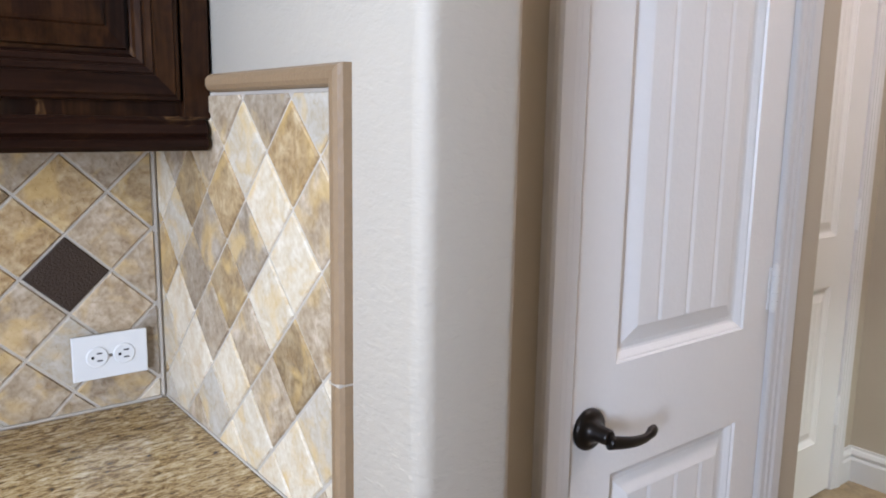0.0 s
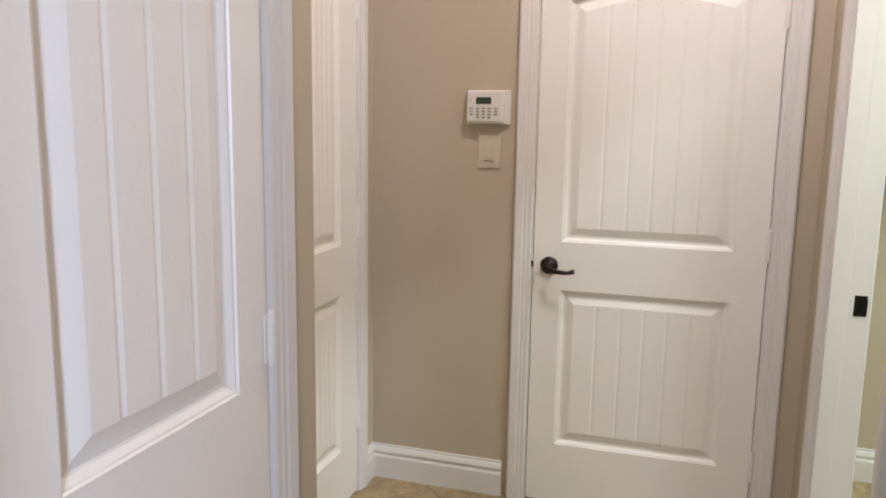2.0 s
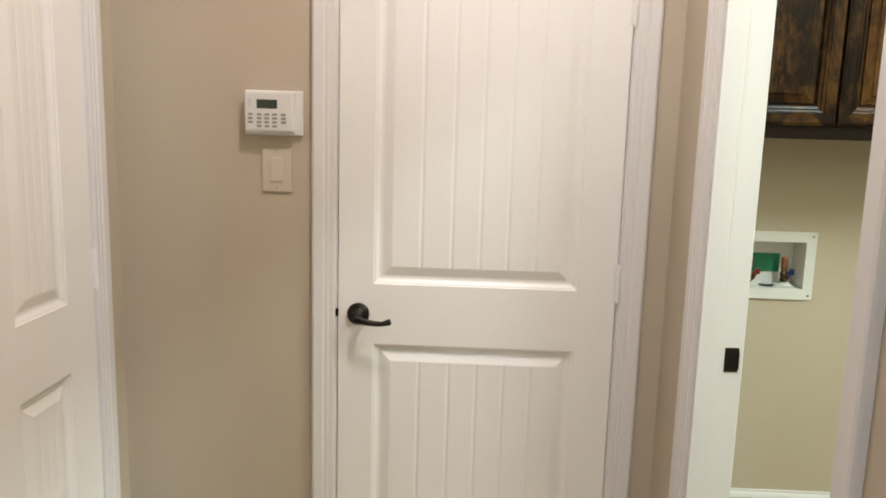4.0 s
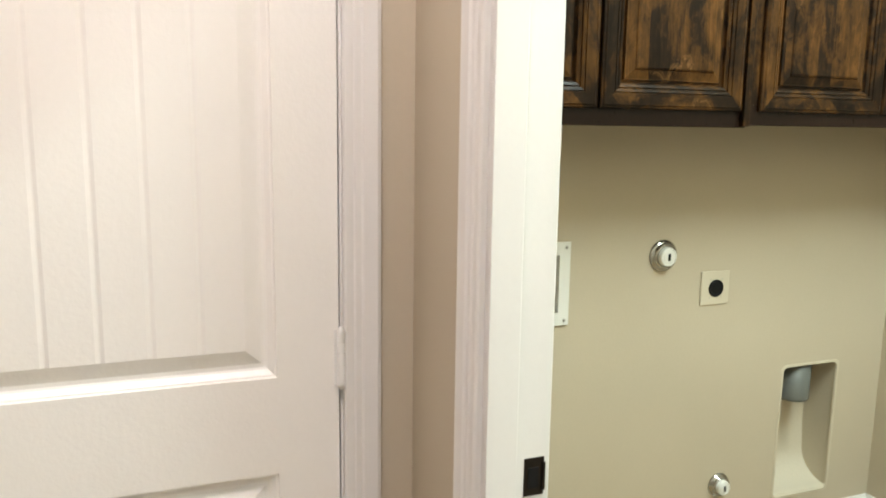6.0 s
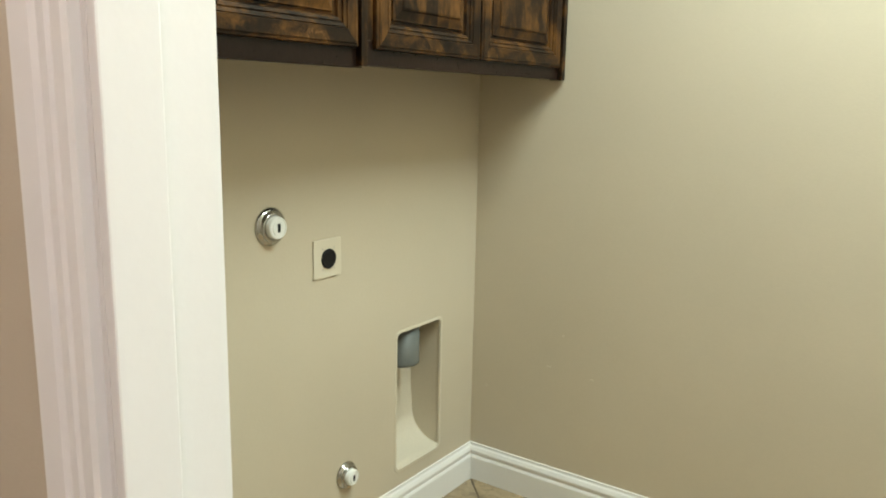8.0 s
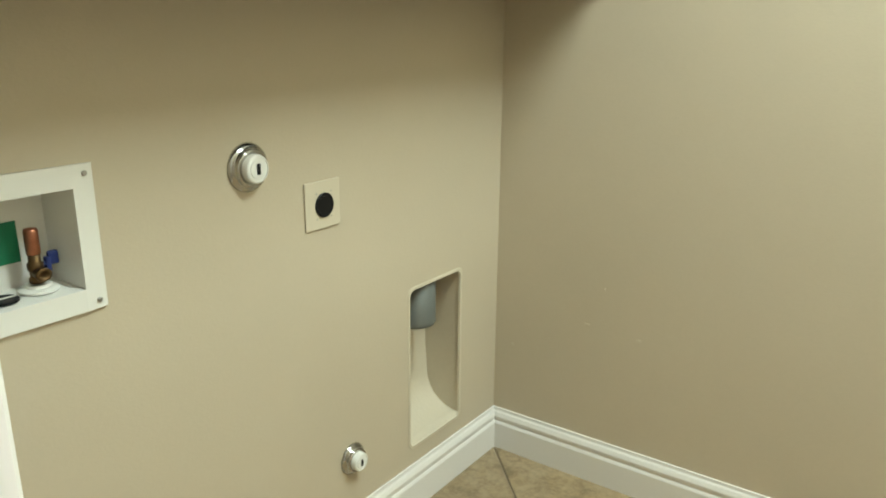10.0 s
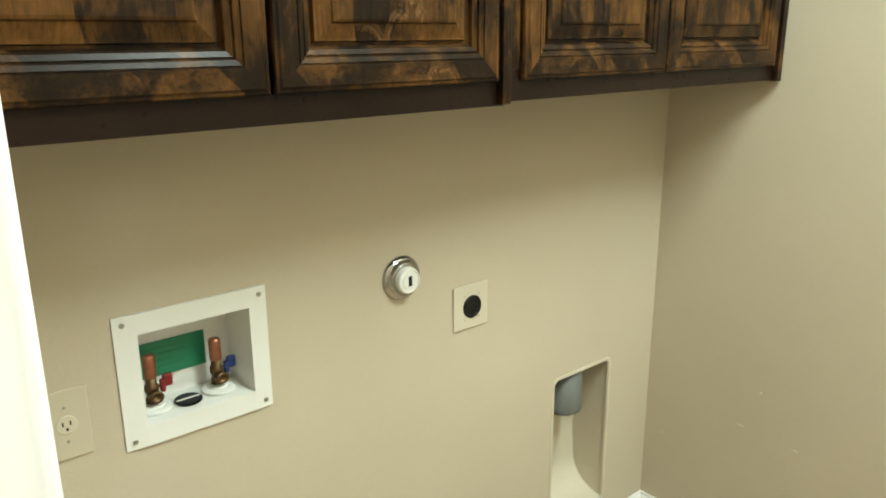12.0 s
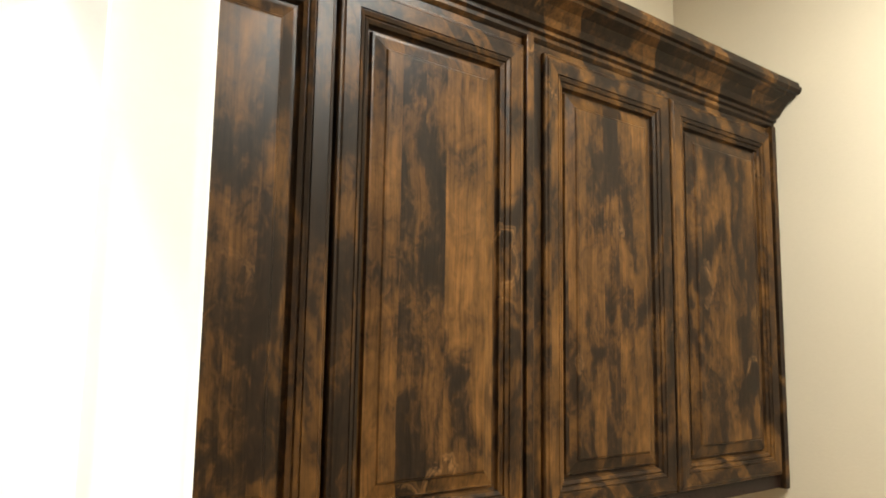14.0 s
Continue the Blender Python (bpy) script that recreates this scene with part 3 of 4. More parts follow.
# ---- kitchen corner ----
def raised_door(parent, name, m, w, h, label, fw=0.058, t=0.02, woods=None):
    """A cabinet door of mitred stiles and rails round a raised panel. Local x across, front at y = 0."""
    panel_wood, rail_wood, stile_wood = woods or (M_WOOD, M_WOODH, M_WOODFRAME)
    door = empty(name, Matrix(), label)
    door.parent = parent
    door.matrix_local = m
    prof = [(0.0, t), (0.0, 0.006), (0.002, 0.003), (0.006, 0.0025), (0.009, 0.0), (fw - 0.026, 0.001), (fw - 0.0250, 0.0036), (fw - 0.0240, 0.0036), (fw - 0.0228, 0.0020), (fw - 0.016, 0.0045), (fw - 0.0150, 0.0080), (fw - 0.0136, 0.0080), (fw - 0.012, 0.0065), (fw - 0.005, 0.0095), (fw - 0.003, 0.016), (fw, 0.019)]
    inner = [(fw, 0.0195), (fw + 0.004, 0.0195), (fw + 0.006, 0.0125), (fw + 0.010, 0.0120), (fw + 0.030, 0.0065), (fw + 0.032, 0.0035), (fw + 0.036, 0.0025)]

    def loop(o):
        return [(o, o), (w - o, o), (w - o, h - o), (o, h - o)]

    for side in range(4):
        bm = bmesh.new()
        rows = []
        for o, d in prof:
            c = loop(o)
            rows.append([bm.verts.new((x, d, z)) for x, z in (c[side], c[(side + 1) % 4])])
        for a, b in zip(rows, rows[1:]):
            bm.faces.new((a[0], a[1], b[1], b[0]))
        part("rail" if side % 2 == 0 else "stile", bm, rail_wood if side % 2 == 0 else stile_wood, door)
    bm = bmesh.new()
    rows = [[bm.verts.new((x, d, z)) for x, z in loop(o)] for o, d in inner]
    for a, b in zip(rows, rows[1:]):
        for k in range(4):
            j = (k + 1) % 4
            bm.faces.new((a[k], a[j], b[j], b[k]))
    bm.faces.new(rows[-1])
    part("raised_panel", bm, panel_wood, door)
    return door


def sweep_along(profile, u0, u1, in0=0, in1=0):
    """A moulding along local x: profile of (out, up), out towards -y."""
    bm = bmesh.new()
    ends = [[bm.verts.new((u0 + in0 * n, -n, z)) for n, z in profile], [bm.verts.new((u1 - in1 * n, -n, z)) for n, z in profile]]
    for k in range(len(profile)):
        j = (k + 1) % len(profile)
        bm.faces.new((ends[0][k], ends[1][k], ends[1][j], ends[0][j]))
    bm.faces.new(ends[0]), bm.faces.new(ends[1])
    return bm


KITCHEN = (M_KITCHENWOOD, M_KITCHENRAIL, M_KITCHENWOOD)
kc = empty("kitchen_wall_cabinet", NORTH(-0.25, 1.065), "dark-stained alder wall cabinet over tiled backsplash", "cabinet")
part("body", boxed(0, 0.925, 0.021, 0.240, 1.365, 2.30), M_KITCHENWOOD, kc)
raised_door(kc, "door", Matrix.Translation((0.015, 0, 1.385)), 0.435, 0.88, "raised-panel cabinet door", woods=KITCHEN)
raised_door(kc, "door", Matrix.Translation((0.46, 0, 1.385)), 0.435, 0.88, "raised-panel cabinet door", woods=KITCHEN)
part("face_stile", boxed(0.899, 0.9350, 0.006, 0.030, 1.362, 2.30, bevel=0.002), M_KITCHENWOOD, kc)
part("light_rail", sweep_along([(-0.03, 1.322), (0.004, 1.322), (0.009, 1.328), (0.009, 1.336), (0.003, 1.340), (0.008, 1.345), (0.006, 1.356), (-0.004, 1.362), (-0.004, 1.366), (-0.03, 1.366)], 0, 0.925), M_KITCHENRAIL, kc, "rounded light rail")

top = mesh_object("countertop", boxed(-1.9, 0.6847, 0.665, 1.3027, 0.868, 0.905, bevel=0.006), M_GRANITE)
tagged(top, "speckled gold granite countertop on base cabinets", "countertop")
base = empty("base_cabinet", NORTH(-1.9, 0.70), "dark-stained alder base cabinet under the granite", "cabinet")
part("body", boxed(0, 2.576, 0.02, 0.594, 0.10, 0.868), M_KITCHENWOOD, base)
part("toe_kick", boxed(0, 2.576, 0.08, 0.594, 0.0, 0.10), M_WOODDARK, base)
for k in range(5):
    raised_door(base, "door", Matrix.Translation((0.03 + 0.507 * k, 0, 0.13)), 0.487, 0.70, "raised-panel cabinet door", woods=KITCHEN)

# ---- laundry cabinets ----


def wall_cabinet(y0, y1, doors, label, strip, low=1.452):
    cab = empty("wall_cabinet", EAST(3.555, y0), label, "cabinet", group="cabinets over the washer")
    w = y0 - y1
    part("body", boxed(0, w, 0.040, 0.313, 1.468, 2.45), M_WOOD, cab)
    z0, z1, f0, f1 = low, 2.45, 0.014, 0.040
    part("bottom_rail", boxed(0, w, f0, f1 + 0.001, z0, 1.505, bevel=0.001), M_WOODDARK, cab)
    part("top_rail", boxed(0, w, f0, f1, 2.36, z1), M_WOODH, cab)
    for a, b in ((0.0, 0.045), (w - 0.045, w)):
        part("stile", boxed(a, b, f0 - 0.0004, f1, 1.505, 2.36), M_WOODFRAME, cab)
    part("end_strip", boxed(y0 - strip[0], y0 - strip[1], -0.001, f1 + 0.002, 1.4495, 2.405, bevel=0.0015), M_WOODFRAME, cab, "thin upright strip at the cabinet's end")
    for d0, d1 in doors:
        raised_door(cab, "door", Matrix.Translation((y0 - d0, 0, 1.487)), d0 - d1, 0.896, "raised-panel knotty alder door", 0.062)
    return cab


wall_cabinet(-0.366, -1.251, [(-0.392, -0.808), (-0.815, -1.228)], "dark-stained knotty alder wall cabinet with two raised-panel doors", (-1.2325, -1.2515), 1.446)
wall_cabinet(-1.252, -2.190, [(-1.286, -1.702), (-1.709, -2.158)], "dark-stained knotty alder wall cabinet beside the end wall", (-2.166, -2.187))
CROWN = [(-0.02, 2.402), (0.006, 2.402), (0.010, 2.408), (0.010, 2.416), (0.015, 2.420), (0.015, 2.428), (0.021, 2.432), (0.026, 2.444), (0.037, 2.462), (0.050, 2.474), (0.052, 2.480), (0.058, 2.482), (0.062, 2.490), (0.062, 2.500), (0.058, 2.504), (0.058, 2.512), (-0.02, 2.512)]
crown = mesh_object("crown_moulding", sweep_along([(n * 1.55, z) for n, z in CROWN], 0, 1.825), M_WOODH)
crown.matrix_world = EAST(3.576, -0.366)
tagged(crown, "dark-stained stepped crown moulding on the cabinets", "crown moulding")

# ---- laundry wall fittings ----
wb = empty("washer_outlet_box", EAST(3.87, -0.656), "white plastic washer outlet box set in the wall", "outlet box")
bm = wall_mesh(0, 0.276, 0.879, 1.121, 0.006, [(0.038, 0.240, 0.917, 1.084)])
for v in bm.verts:
    v.co.y -= 0.007
    if v.co.y < -0.005 and (v.co.x < 0.001 or v.co.x > 0.275):
        v.co.y += 0.003
part("frame", bm, M_PLASTIC, wb)
bm = bmesh.new()
u0, u1, z0, z1, d = 0.038, 0.240, 0.917, 1.084, 0.085
for pts in (((u0, -0.001, z0), (u1, -0.001, z0), (u1 - .006, d, z0 + .004), (u0 + .006, d, z0 + .004)), ((u0, -0.001, z1), (u0 + .006, d, z1 - .004), (u1 - .006, d, z1 - .004), (u1, -0.001, z1)),
            ((u0, -0.001, z0), (u0 + .006, d, z0 + .004), (u0 + .006, d, z1 - .004), (u0, -0.001, z1)), ((u1, -0.001, z0), (u1, -0.001, z1), (u1 - .006, d, z1 - .004), (u1 - .006, d, z0 + .004)),
            ((u0 + .006, d, z0 + .004), (u1 - .006, d, z0 + .004), (u1 - .006, d, z1 - .004), (u0 + .006, d, z1 - .004))):
    bm.faces.new([bm.verts.new(p) for p in pts])
part("liner", bm, M_PLASTIC, wb)
for x, z in ((0.015, 0.894), (0.261, 0.894), (0.015, 1.106), (0.261, 1.106)):
    part("screw", add_lathe(bmesh.new(), [(0.0045, 0.0), (0.0045, 0.0012), (0.003, 0.002)], Matrix.Translation((x, -0.0068, z)) @ Matrix.Rotation(radians(90), 4, "X"), 14), M_STEEL, wb)
sticker = part("sticker", boxed(0.046, 0.186, d - 0.0035, d - 0.002, 0.962, 1.030), M_GREEN, wb, "green sticker with printed lines")
for k, (a, b) in enumerate(((0.058, 0.135), (0.058, 0.150), (0.058, 0.120), (0.075, 0.140))):
    part("print_line", boxed(a, b, d - 0.0042, d - 0.0034, 1.014 - 0.012 * k, 1.018 - 0.012 * k), M_GREENDARK, sticker)
part("drain", add_lathe(bmesh.new(), [(0.025, 0.0), (0.025, 0.003), (0.021, 0.004), (0.020, 0.0035)], Matrix.Translation((0.128, 0.036, 0.920)), 24), M_BLACK, wb, "dark drain opening")
part("drain_rib", boxed(0.106, 0.150, 0.034, 0.038, 0.9238, 0.9250), M_PLASTIC, wb)


def valve(x, tint, label):
    v = part("valve", add_lathe(bmesh.new(), [(0.0085, 0.022), (0.0120, 0.023), (0.0120, 0.032), (0.0095, 0.034), (0.0105, 0.046), (0.0125, 0.048), (0.0125, 0.060), (0.0095, 0.064), (0.0095, 0.080)], Matrix.Translation((x, 0.045, 0.912)), 18), M_BRASS, wb, label, True)
    part("flange", add_lathe(bmesh.new(), [(0.031, 0.008), (0.031, 0.012), (0.026, 0.015), (0.021, 0.016), (0.019, 0.021), (0.012, 0.022)], Matrix.Translation((x, 0.045, 0.912)), 28), M_PLASTIC, v, "white flange")
    part("spout", add_lathe(bmesh.new(), [(0.0105, 0.0), (0.0105, 0.014), (0.0125, 0.015), (0.0125, 0.021), (0.0075, 0.021), (0.0070, 0.012)], Matrix.Translation((x, 0.040, 0.955)) @ Matrix.Rotation(radians(90), 4, "X"), 16), M_BRASS, v, "", True)
    part("air_chamber", add_lathe(bmesh.new(), [(0.0105, 0.078), (0.0110, 0.080), (0.0110, 0.122), (0.0095, 0.1265), (0.004, 0.128)], Matrix.Translation((x, 0.045, 0.912)), 18), M_COPPER, v, "copper air chamber", True)
    bm = bmesh.new()
    add_tube(bm, [(x + 0.008, 0.045, 0.966), (x + 0.018, 0.044, 0.968)], [0.0045, 0.0045], 10)
    add_box(bm, x + 0.015, x + 0.024, 0.039, 0.050, 0.952, 0.980, bevel=0.003)
    add_box(bm, x + 0.020, x + 0.038, 0.040, 0.049, 0.962, 0.990, bevel=0.005)
    part("knob", bm, tint, v, "plastic quarter-turn knob")


valve(0.068, M_RED, "brass hot-water valve with red knob")
valve(0.190, M_BLUE, "brass cold-water valve with blue knob")
for ob in [o for o in wb.children_recursive if o.name.split(".")[0] in ("valve", "flange", "spout", "air_chamber", "knob")]:
    for v in ob.data.vertices:
        v.co.z = 0.920 + (v.co.z - 0.920) * 0.86


def pipe_cap(name, y, z, r, label):
    """A capped stub of pipe through a chrome escutcheon."""
    ob = empty(name, EAST(3.87, y) @ Matrix.Translation((0, 0, z)), label, "pipe cap")
    turn = Matrix.Rotation(radians(90), 4, "X")
    part("escutcheon", add_lathe(bmesh.new(), [(r, 0.0), (r, 0.002), (r * 0.97, 0.005), (r * 0.86, 0.009), (r * 0.80, 0.010), (r * 0.79, 0.015), (r * 0.75, 0.019), (r * 0.68, 0.020), (r * 0.60, 0.018)], turn, 40), M_CHROME, ob, "polished chrome escutcheon", True)
    plug = part("plug", add_lathe(bmesh.new(), [(r * 0.58, 0.016), (r * 0.58, 0.027), (r * 0.555, 0.031), (r * 0.50, 0.0325), (r * 0.48, 0.0305), (r * 0.38, 0.0305), (r * 0.37, 0.033), (r * 0.2, 0.033)], turn, 36), M_PLASTIC, ob, "white plastic plug", False)
    part("slot", boxed(-r * 0.09, r * 0.09, -0.0345, -0.031, -r * 0.22, r * 0.22, bevel=0.001), M_BLACK, plug)
    return ob


pipe_cap("pipe_cap", -1.249, 1.066, 0.049, "capped pipe stub in a chrome escutcheon on the wall")
pipe_cap("pipe_cap", -1.520, 0.292, 0.041, "small capped gas stub low on the wall")

dr = empty("dryer_receptacle", EAST(3.87, -1.394), "ivory plate with a black round dryer receptacle", "receptacle")
part("plate", boxed(0, 0.106, -0.005, -0.0005, 0.903, 1.009, bevel=0.002), M_IVORY, dr)
part("socket", add_lathe(bmesh.new(), [(0.0275, 0.0), (0.0275, 0.003), (0.026, 0.0045), (0.022, 0.0045), (0.021, 0.0035), (0.010, 0.0035)], Matrix.Translation((0.056, -0.0048, 0.955)) @ Matrix.Rotation(radians(90), 4, "X"), 32), M_BLACK, dr, "black round socket")
for x, z in ((0.034, 0.983), (0.078, 0.983), (0.034, 0.927), (0.078, 0.927)):
    part("screw", add_lathe(bmesh.new(), [(0.002, 0.0), (0.002, 0.0008), (0.001, 0.001)], Matrix.Translation((x, -0.0049, z)) @ Matrix.Rotation(radians(90), 4, "X"), 8), M_STEEL, dr)


def outlet(name, m, plate_w, plate_h, label, mat_plate, mat_face, heights=(-0.020, 0.020), screws=(0.0,)):
    ob = empty(name, m, label, "outlet")
    part("plate", boxed(-plate_w / 2, plate_w / 2, -0.005, -0.0005, -plate_h / 2, plate_h / 2, bevel=0.002), mat_plate, ob)
    for z in heights:
        r = part("receptacle", add_lathe(bmesh.new(), [(0.0165, 0.0), (0.0165, 0.0015), (0.015, 0.0022)], Matrix.Translation((0, -0.0048, z)) @ Matrix.Rotation(radians(90), 4, "X"), 24), mat_face, ob)
        for x in (-0.0058, 0.0058):
            part("slot", boxed(x - 0.0011, x + 0.0011, -0.0076, -0.0068, z - 0.001, z + 0.007), M_BLACK, r)
        part("ground_hole", add_lathe(bmesh.new(), [(0.0024, 0.0), (0.0024, 0.0007)], Matrix.Translation((0, -0.0069, z - 0.007)) @ Matrix.Rotation(radians(90), 4, "X"), 10), M_BLACK, r)
    for z in screws:
        part("screw", add_lathe(bmesh.new(), [(0.0028, 0.0), (0.0024, 0.001)], Matrix.Translation((0, -0.005, z)) @ Matrix.Rotation(radians(90), 4, "X"), 10), M_STEEL, ob)
    return ob


outlet("wall_outlet", EAST(3.87, -0.569) @ Matrix.Translation((0, 0, 0.962)), 0.073, 0.121, "wall-coloured plate with one round ivory outlet", M_WALLPLATE, M_IVORY, (0.0,), (-0.030, 0.030))
outlet("backsplash_outlet", NORTH(0.594, 1.291) @ Matrix.Translation((0, 0, 0.996)) @ Matrix.Rotation(radians(90), 4, "Y"), 0.071, 0.112, "white duplex outlet lying sideways on the backsplash", M_PLASTIC, M_PLASTIC)


def dryer_recess():
    """A sunk dryer-vent recess: rounded upper corner, floor that slopes out, round duct from above."""
    ob = empty("dryer_vent_box", EAST(3.87, -1.7545), "recessed dryer vent box painted like the wall", "vent box")
    w, z0, z1, d = 0.236, 0.2065, 0.6665, 0.125
    n = 10
    bm = bmesh.new()
    prof = [(z0, 0.0)]
    for k in range(n + 1):
        a = radians(90 * k / n)
        prof.append((z0 + 0.010 + 0.105 * (1 - math.cos(a)), 0.006 + 0.112 * math.sin(a)))
    prof += [(z0 + 0.20, d), (z1, d)]
    rows = [[bm.verts.new((x, y, z)) for x in (0.0, 0.012, w - 0.012, w)] for z, y in prof]
    for a, b in zip(rows, rows[1:]):
        for k in range(3):
            f = bm.faces.new((a[k], a[k + 1], b[k + 1], b[k]))
            f.smooth = True
    for x in (0.0, w):
        bm.faces.new([bm.verts.new((x, y, z)) for z, y in prof] + [bm.verts.new((x, 0.0, z1))])
    bm.faces.new([bm.verts.new(p) for p in ((0, 0, z1), (w, 0, z1), (w, d, z1), (0, d, z1))])
    part("liner", bm, M_RECESS, ob)
    # thin lip with rounded corners, a hair proud of the wall
    def outline(o, r):
        pts = []
        for cx, cz, a0 in ((o + r, z1 - o - r, 90), (o + r, z0 + o + r, 180), (w - o - r, z0 + o + r, 270), (w - o - r, z1 - o - r, 0)):
            pts += [(cx + r * math.cos(radians(a0 + 90 * k / 6)), cz + r * math.sin(radians(a0 + 90 * k / 6))) for k in range(7)]
        return pts
    bm = bmesh.new()
    loops = [[bm.verts.new((x, y, z)) for x, z in outline(o, r)] for o, r, y in ((-0.008, 0.022, -0.0006), (-0.006, 0.021, -0.0022), (0.001, 0.018, -0.0022), (0.003, 0.017, 0.004))]
    for a, b in zip(loops, loops[1:]):
        for k in range(len(a)):
            j = (k + 1) % len(a)
            bm.faces.new((a[k], a[j], b[j], b[k]))
    part("lip", bm, M_RECESS, ob)
    bm = bmesh.new()
    add_tube(bm, [(0.107, 0.063, z1 - 0.134), (0.107, 0.063, z1 - 0.128), (0.107, 0.063, z1 - 0.121), (0.107, 0.063, z1 - 0.001)], [0.055, 0.058, 0.057, 0.057], 28)
    part("duct", bm, M_DUCT, ob, "pale blue-grey duct end", True)
    return ob


dryer_recess()

# ---- hall fittings ----
kp = empty("alarm_keypad", EAST(3.265, 0.913), "white alarm keypad with grey buttons on the wall", "keypad")
part("back_plate", boxed(0.0, 0.158, -0.012, -0.0005, 1.418, 1.538, bevel=0.004), M_PLASTIC, kp)
part("face", boxed(0.004, 0.140, -0.034, -0.010, 1.426, 1.536, bevel=0.007), M_PLASTIC, kp)
part("screen", boxed(0.038, 0.094, -0.0352, -0.033, 1.489, 1.513, bevel=0.0008), M_SCREEN, kp, "dark green display")
for k in range(4):
    for x in (0.045, 0.066, 0.087):
        part("key", boxed(x - 0.0065, x + 0.0065, -0.0362, -0.0335, 1.4735 - 0.0105 * k - 0.003, 1.4735 - 0.0105 * k + 0.003, bevel=0.0012), M_GREYKEY, kp)
for k in range(3):
    for x in (0.021, 0.111):
        part("key", boxed(x - 0.0065, x + 0.0065, -0.0362, -0.0335, 1.4735 - 0.0105 * k - 0.003, 1.4735 - 0.0105 * k + 0.003, bevel=0.0012), M_GREYKEY, kp)
    part("speaker_slot", boxed(0.014, 0.024, -0.0346, -0.0338, 1.4985 + 0.006 * k, 1.5000 + 0.006 * k), M_GREYKEY, kp)

sw = empty("light_switch", EAST(3.265, 0.829), "ivory rocker switch under the alarm keypad", "switch")
part("plate", boxed(-0.040, 0.040, -0.006, -0.0005, 1.263, 1.384, bevel=0.002), M_IVORY, sw)
part("surround", boxed(-0.0185, 0.0185, -0.0072, -0.005, 1.289, 1.358, bevel=0.001), M_IVORY, sw)
bm = boxed(-0.0155, 0.0155, -0.0105, -0.006, 1.292, 1.355, bevel=0.001)
for v in bm.verts:
    if v.co.y < -0.008:
        v.co.y += 0.0028 * (v.co.z - 1.292) / 0.063
part("rocker", bm, M_IVORY, sw)
for z in (1.273, 1.374):
    part("screw", add_lathe(bmesh.new(), [(0.0028, 0.0), (0.0024, 0.0008)], Matrix.Translation((0, -0.0059, z)) @ Matrix.Rotation(radians(90), 4, "X"), 10), M_STEEL, sw)


# ---- tiles ----
def clipped(poly, x0, x1, z0, z1):
    for axis, limit, keep in ((0, x0, 1), (0, x1, -1), (1, z0, 1), (1, z1, -1)):
        out = []
        for a, b in zip(poly, poly[1:] + poly[:1]):
            ia, ib = keep * (a[axis] - limit) >= 0, keep * (b[axis] - limit) >= 0
            if ia:
                out.append(a)
            if ia != ib:
                s = (limit - a[axis]) / (b[axis] - a[axis])
                out.append((a[0] + s * (b[0] - a[0]), a[1] + s * (b[1] - a[1])))
        poly = out
        if len(poly) < 3:
            return []
    return poly


def tile_mesh(poly, thick=0.008, ease=0.0016):
    """A tile with eased edges: local x and z in its plane, y into the wall, back at y = 0."""
    cx, cz = sum(p[0] for p in poly) / len(poly), sum(p[1] for p in poly) / len(poly)
    size = max(math.hypot(p[0] - cx, p[1] - cz) for p in poly)
    k = max(0.5, 1 - ease * 1.6 / size)
    me = bpy.data.meshes.new("tile")
    n = len(poly)
    verts = [(x, 0, z) for x, z in poly] + [(x, -thick + ease, z) for x, z in poly] + [(cx + (x - cx) * k, -thick, cz + (z - cz) * k) for x, z in poly]
    faces = [list(range(2 * n, 3 * n))]
    for r in (0, n):
        faces += [[r + i, r + (i + 1) % n, r + n + (i + 1) % n, r + n + i] for i in range(n)]
    me.from_pydata(verts, [], faces)
    bm = bmesh.new()
    bm.from_mesh(me)
    bmesh.ops.recalc_face_normals(bm, faces=bm.faces)
    bm.to_mesh(me)
    bm.free()
    return me


def diamond_tiles(parent, cx, cz, u0, u1, z0, z1, choose):
    """Square tiles laid on their corners, cut to the field."""
    pu, pz, g = 0.1285, 0.1235, 0.0034
    for i in range(-24, 25):
        for k in range(-12, 13):
            if (i + k) % 2:
                continue
            x, z = cx + pu / 2 * i, cz + pz / 2 * k
            poly = clipped([(x - pu / 2 + g, z), (x, z - pz / 2 + g), (x + pu / 2 - g, z), (x, z + pz / 2 - g)], u0, u1, z0, z1)
            if not poly:
                continue
            area = abs(sum(a[0] * b[1] - b[0] * a[1] for a, b in zip(poly, poly[1:] + poly[:1]))) / 2
            if area < 0.00006:
                continue
            ob = new("tile", tile_mesh(poly))
            ob.data.materials.append(choose(i, k))
            ob.parent = parent


rnd = random.Random(7)


def side_stone(i, k):
    fixed = {(0, 0): M_CREAM, (2, 0): M_GOLD, (1, -1): M_CREAM, (-1, -1): M_GOLD, (0, -2): M_TAUPE, (2, -2): M_CREAM, (1, -3): M_CREAM, (-1, -3): M_GOLD, (-2, -2): M_TAUPE,
             (-4, -2): M_CREAM, (2, -4): M_GOLD, (1, -5): M_TAUPE, (3, -3): M_TAUPE, (3, -1): M_TAUPE, (0, -4): M_TAUPE, (-2, 0): M_TAUPE, (-3, -1): M_GOLD, (-3, -3): M_TAUPE, (-1, -5): M_CREAM, (1, 1): M_TAUPE, (-1, 1): M_TAUPE}
    return fixed.get((i, k)) or rnd.choice((M_CREAM, M_CREAM, M_GOLD, M_TAUPE))


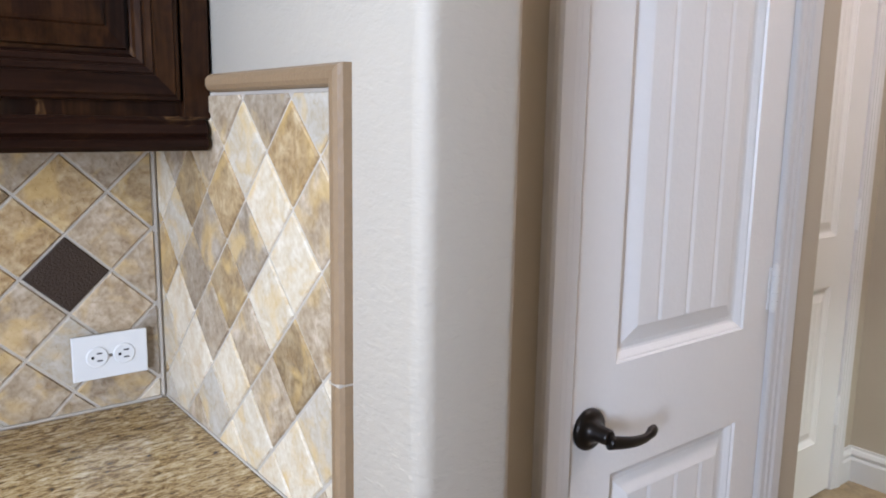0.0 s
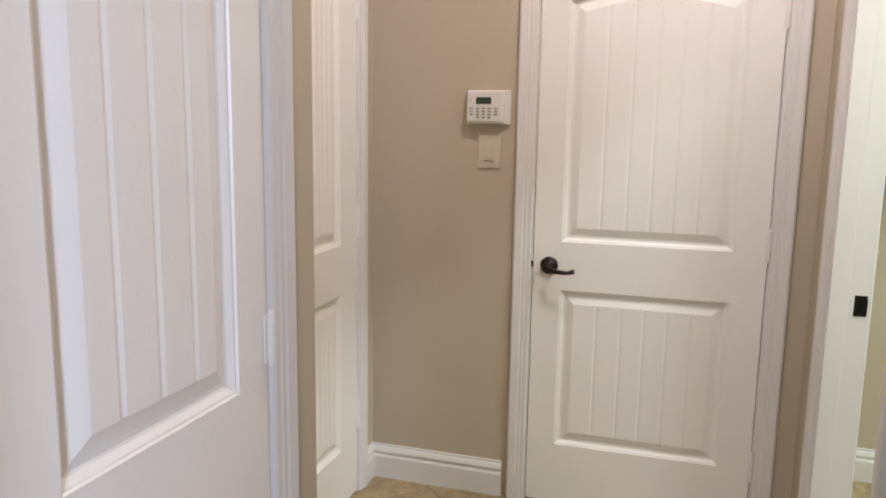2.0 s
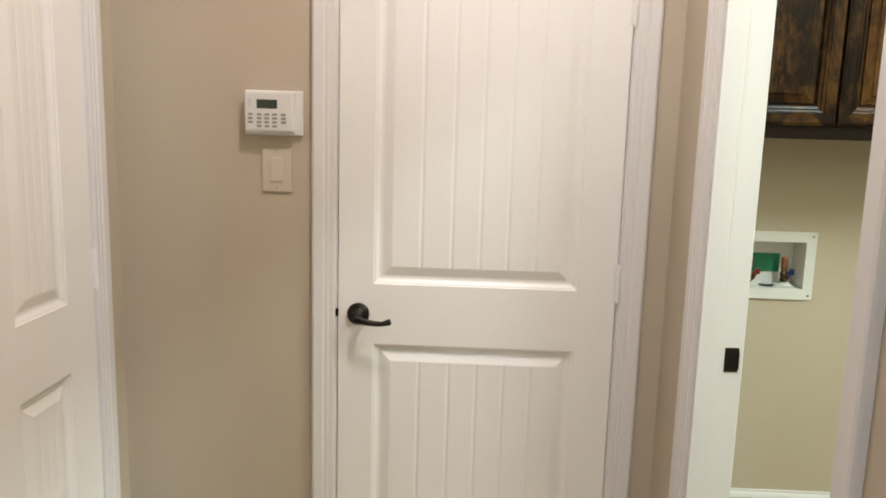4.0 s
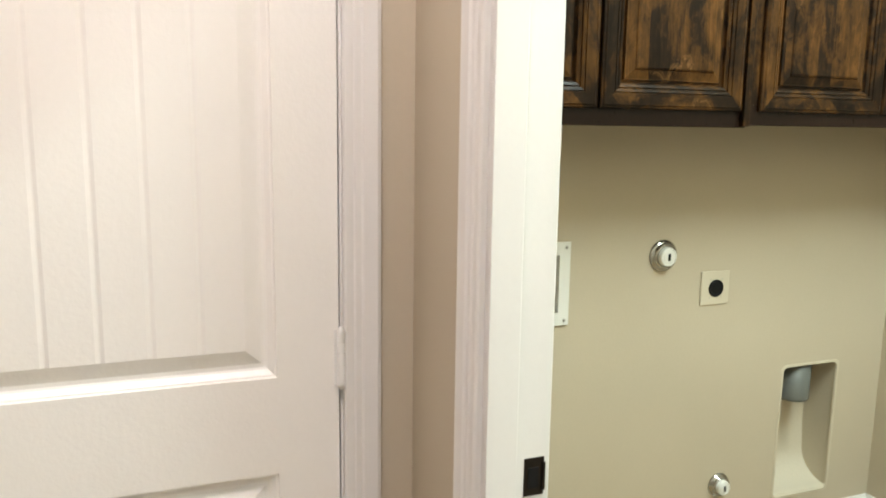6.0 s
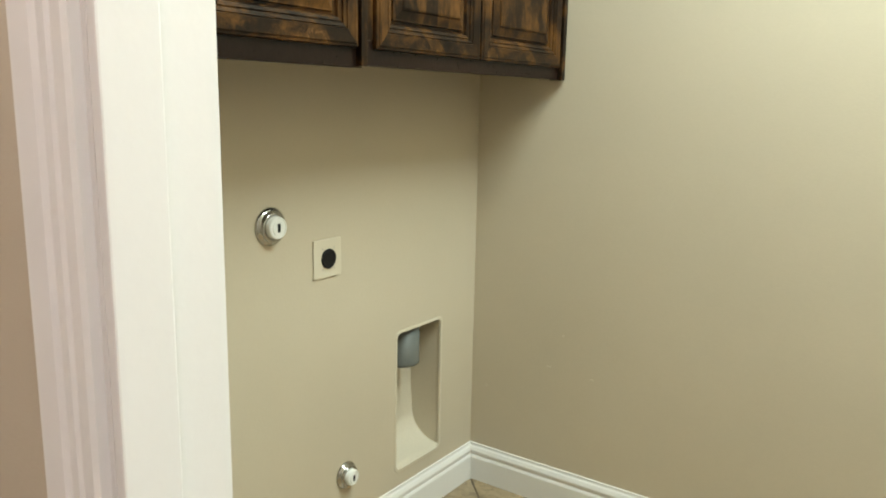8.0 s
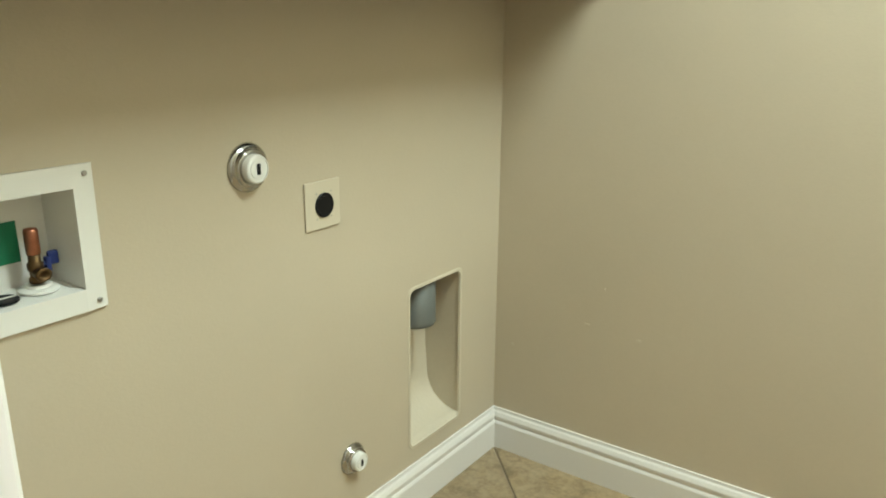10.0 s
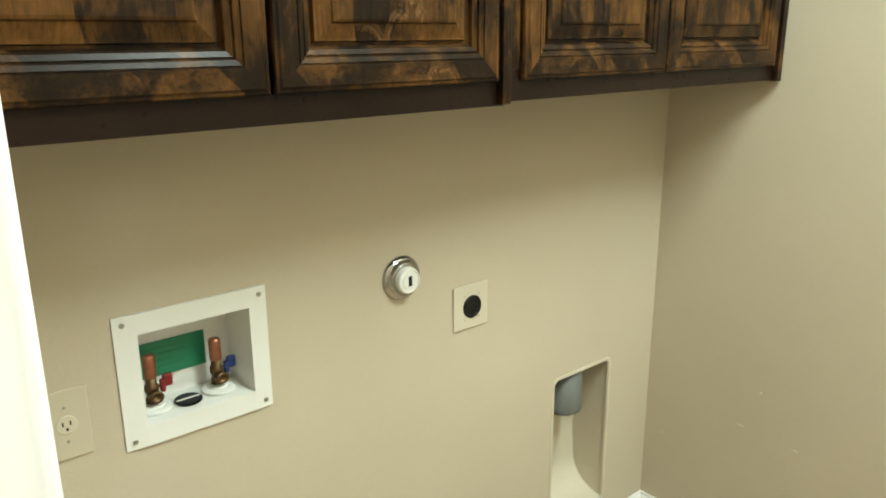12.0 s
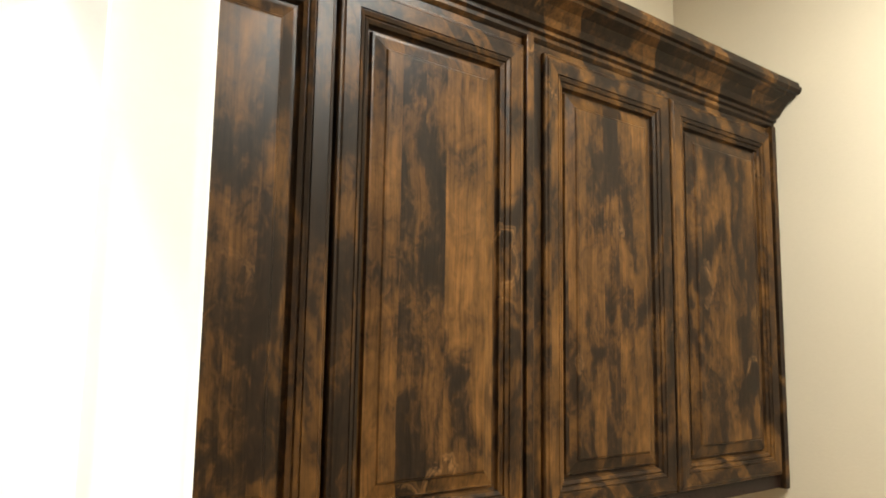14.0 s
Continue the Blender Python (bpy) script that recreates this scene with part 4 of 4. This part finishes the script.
def back_stone(i, k):
    fixed = {(0, 2): M_GOLD, (1, 1): M_TAUPE, (-1, 1): M_GOLD, (1, -1): M_TAUPE, (-1, -1): M_TAUPE, (0, -2): M_CREAM, (2, 2): M_GOLD, (-2, 2): M_GOLD, (2, 0): M_TAUPE, (-2, 0): M_GOLD}
    if (i, k) in ((0, 0), (-6, 0), (-12, 0)):
        return M_DARKTILE
    return fixed.get((i, k)) or rnd.choice((M_TAUPE, M_TAUPE, M_GOLD, M_CREAM))


side = tagged(mesh_object("backsplash_side", boxed(0, 0.584, -0.005, 0.0, 0.905, 1.398), M_GROUT), "travertine diamond backsplash on the side wall", "backsplash", kind="structure")
side.matrix_world = EAST(0.690, 1.308)
diamond_tiles(side, 1.308 - 0.964, 1.389 - 0.06175, 0.009, 0.566, 0.909, 1.394, side_stone)
back = tagged(mesh_object("backsplash_back", boxed(0, 2.58, -0.005, 0.0, 0.905, 1.40), M_GROUT), "travertine diamond backsplash with bronze insets", "backsplash", kind="structure")
back.matrix_world = NORTH(-1.9, 1.308)
diamond_tiles(back, 1.9 + 0.542, 1.127, 1.2, 2.572, 0.909, 1.34, back_stone)


def bullnose(name, length, m, mitre, mitre0=0):
    prof = [(0.0, 0.0), (0.0, 0.010), (0.003, 0.015), (0.008, 0.0175), (0.015, 0.0175), (0.020, 0.015), (0.023, 0.010), (0.023, 0.0)]
    bm = bmesh.new()
    ends = [[bm.verts.new((d, -t, mitre0 * (0.023 - d))) for d, t in prof], [bm.verts.new((d, -t, length + mitre * (d - 0.023))) for d, t in prof]]
    for k in range(len(prof)):
        j = (k + 1) % len(prof)
        bm.faces.new((ends[0][k], ends[0][j], ends[1][j], ends[1][k]))
    bm.faces.new(ends[0]), bm.faces.new(ends[1])
    ob = part(name, bm, M_BULLNOSE, side, "tan bullnose edge tile")
    ob.matrix_local = m
    return ob


bullnose("edge_tile", 0.222, pose(0.567, 0, 0.870), 0)
bullnose("edge_tile", 0.327, pose(0.567, 0, 1.0945), 1)
bullnose("edge_tile", 0.338, pose(0.590, 0, 1.4215, 0, -90, 0) @ Matrix.Translation((-0.0230, 0, 0)), 0, 1)

part("caulk", boxed(0.006, 0.566, -0.0095, -0.003, 0.9052, 0.9088, bevel=0.001), M_GROUT, side, "pale caulk line")
part("caulk", boxed(0.0, 2.574, -0.0095, -0.003, 0.9052, 0.9088, bevel=0.001), M_GROUT, back, "pale caulk line")
part("edge_joint", boxed(0.568, 0.589, -0.0165, 0.0, 1.0915, 1.0950), M_GROUT, side, "pale grout joint")

# ---- floor ----
floor = tagged(mesh_object("floor", boxed(-3.4, 4.05, -3.4, 2.0, -0.12, 0.012), M_FLOORGROUT), "tan stone-look floor tiles laid diagonally", "floor", kind="structure")
TILE = 0.455
hs = TILE / 2 - 0.0025
ft = tile_mesh([(-hs, -hs), (hs, -hs), (hs, hs), (-hs, hs)], 0.008, 0.002)
ft.materials.append(M_FLOORTILE)
c0 = Vector((3.868, -2.190))
for i in range(-24, 12):
    for k in range(-16, 20):
        x = c0.x + (i + 0.5) * TILE * math.sqrt(0.5) - (k + 0.5) * TILE * math.sqrt(0.5)
        y = c0.y + (i + 0.5) * TILE * math.sqrt(0.5) + (k + 0.5) * TILE * math.sqrt(0.5)
        if -0.6 < x < 4.0 and -2.4 < y < 1.45 or (-3.2 < x <= -0.6 and -3.2 < y < 1.3) or (-0.6 < x < 1.2 and -3.2 < y < -2.3):
            ob = new("floor_tile", ft)
            ob.parent = floor
            ob.matrix_world = Matrix.Translation((x, y, 0.007)) @ Matrix.Rotation(radians(45), 4, "Z") @ Matrix.Rotation(radians(-90), 4, "X")
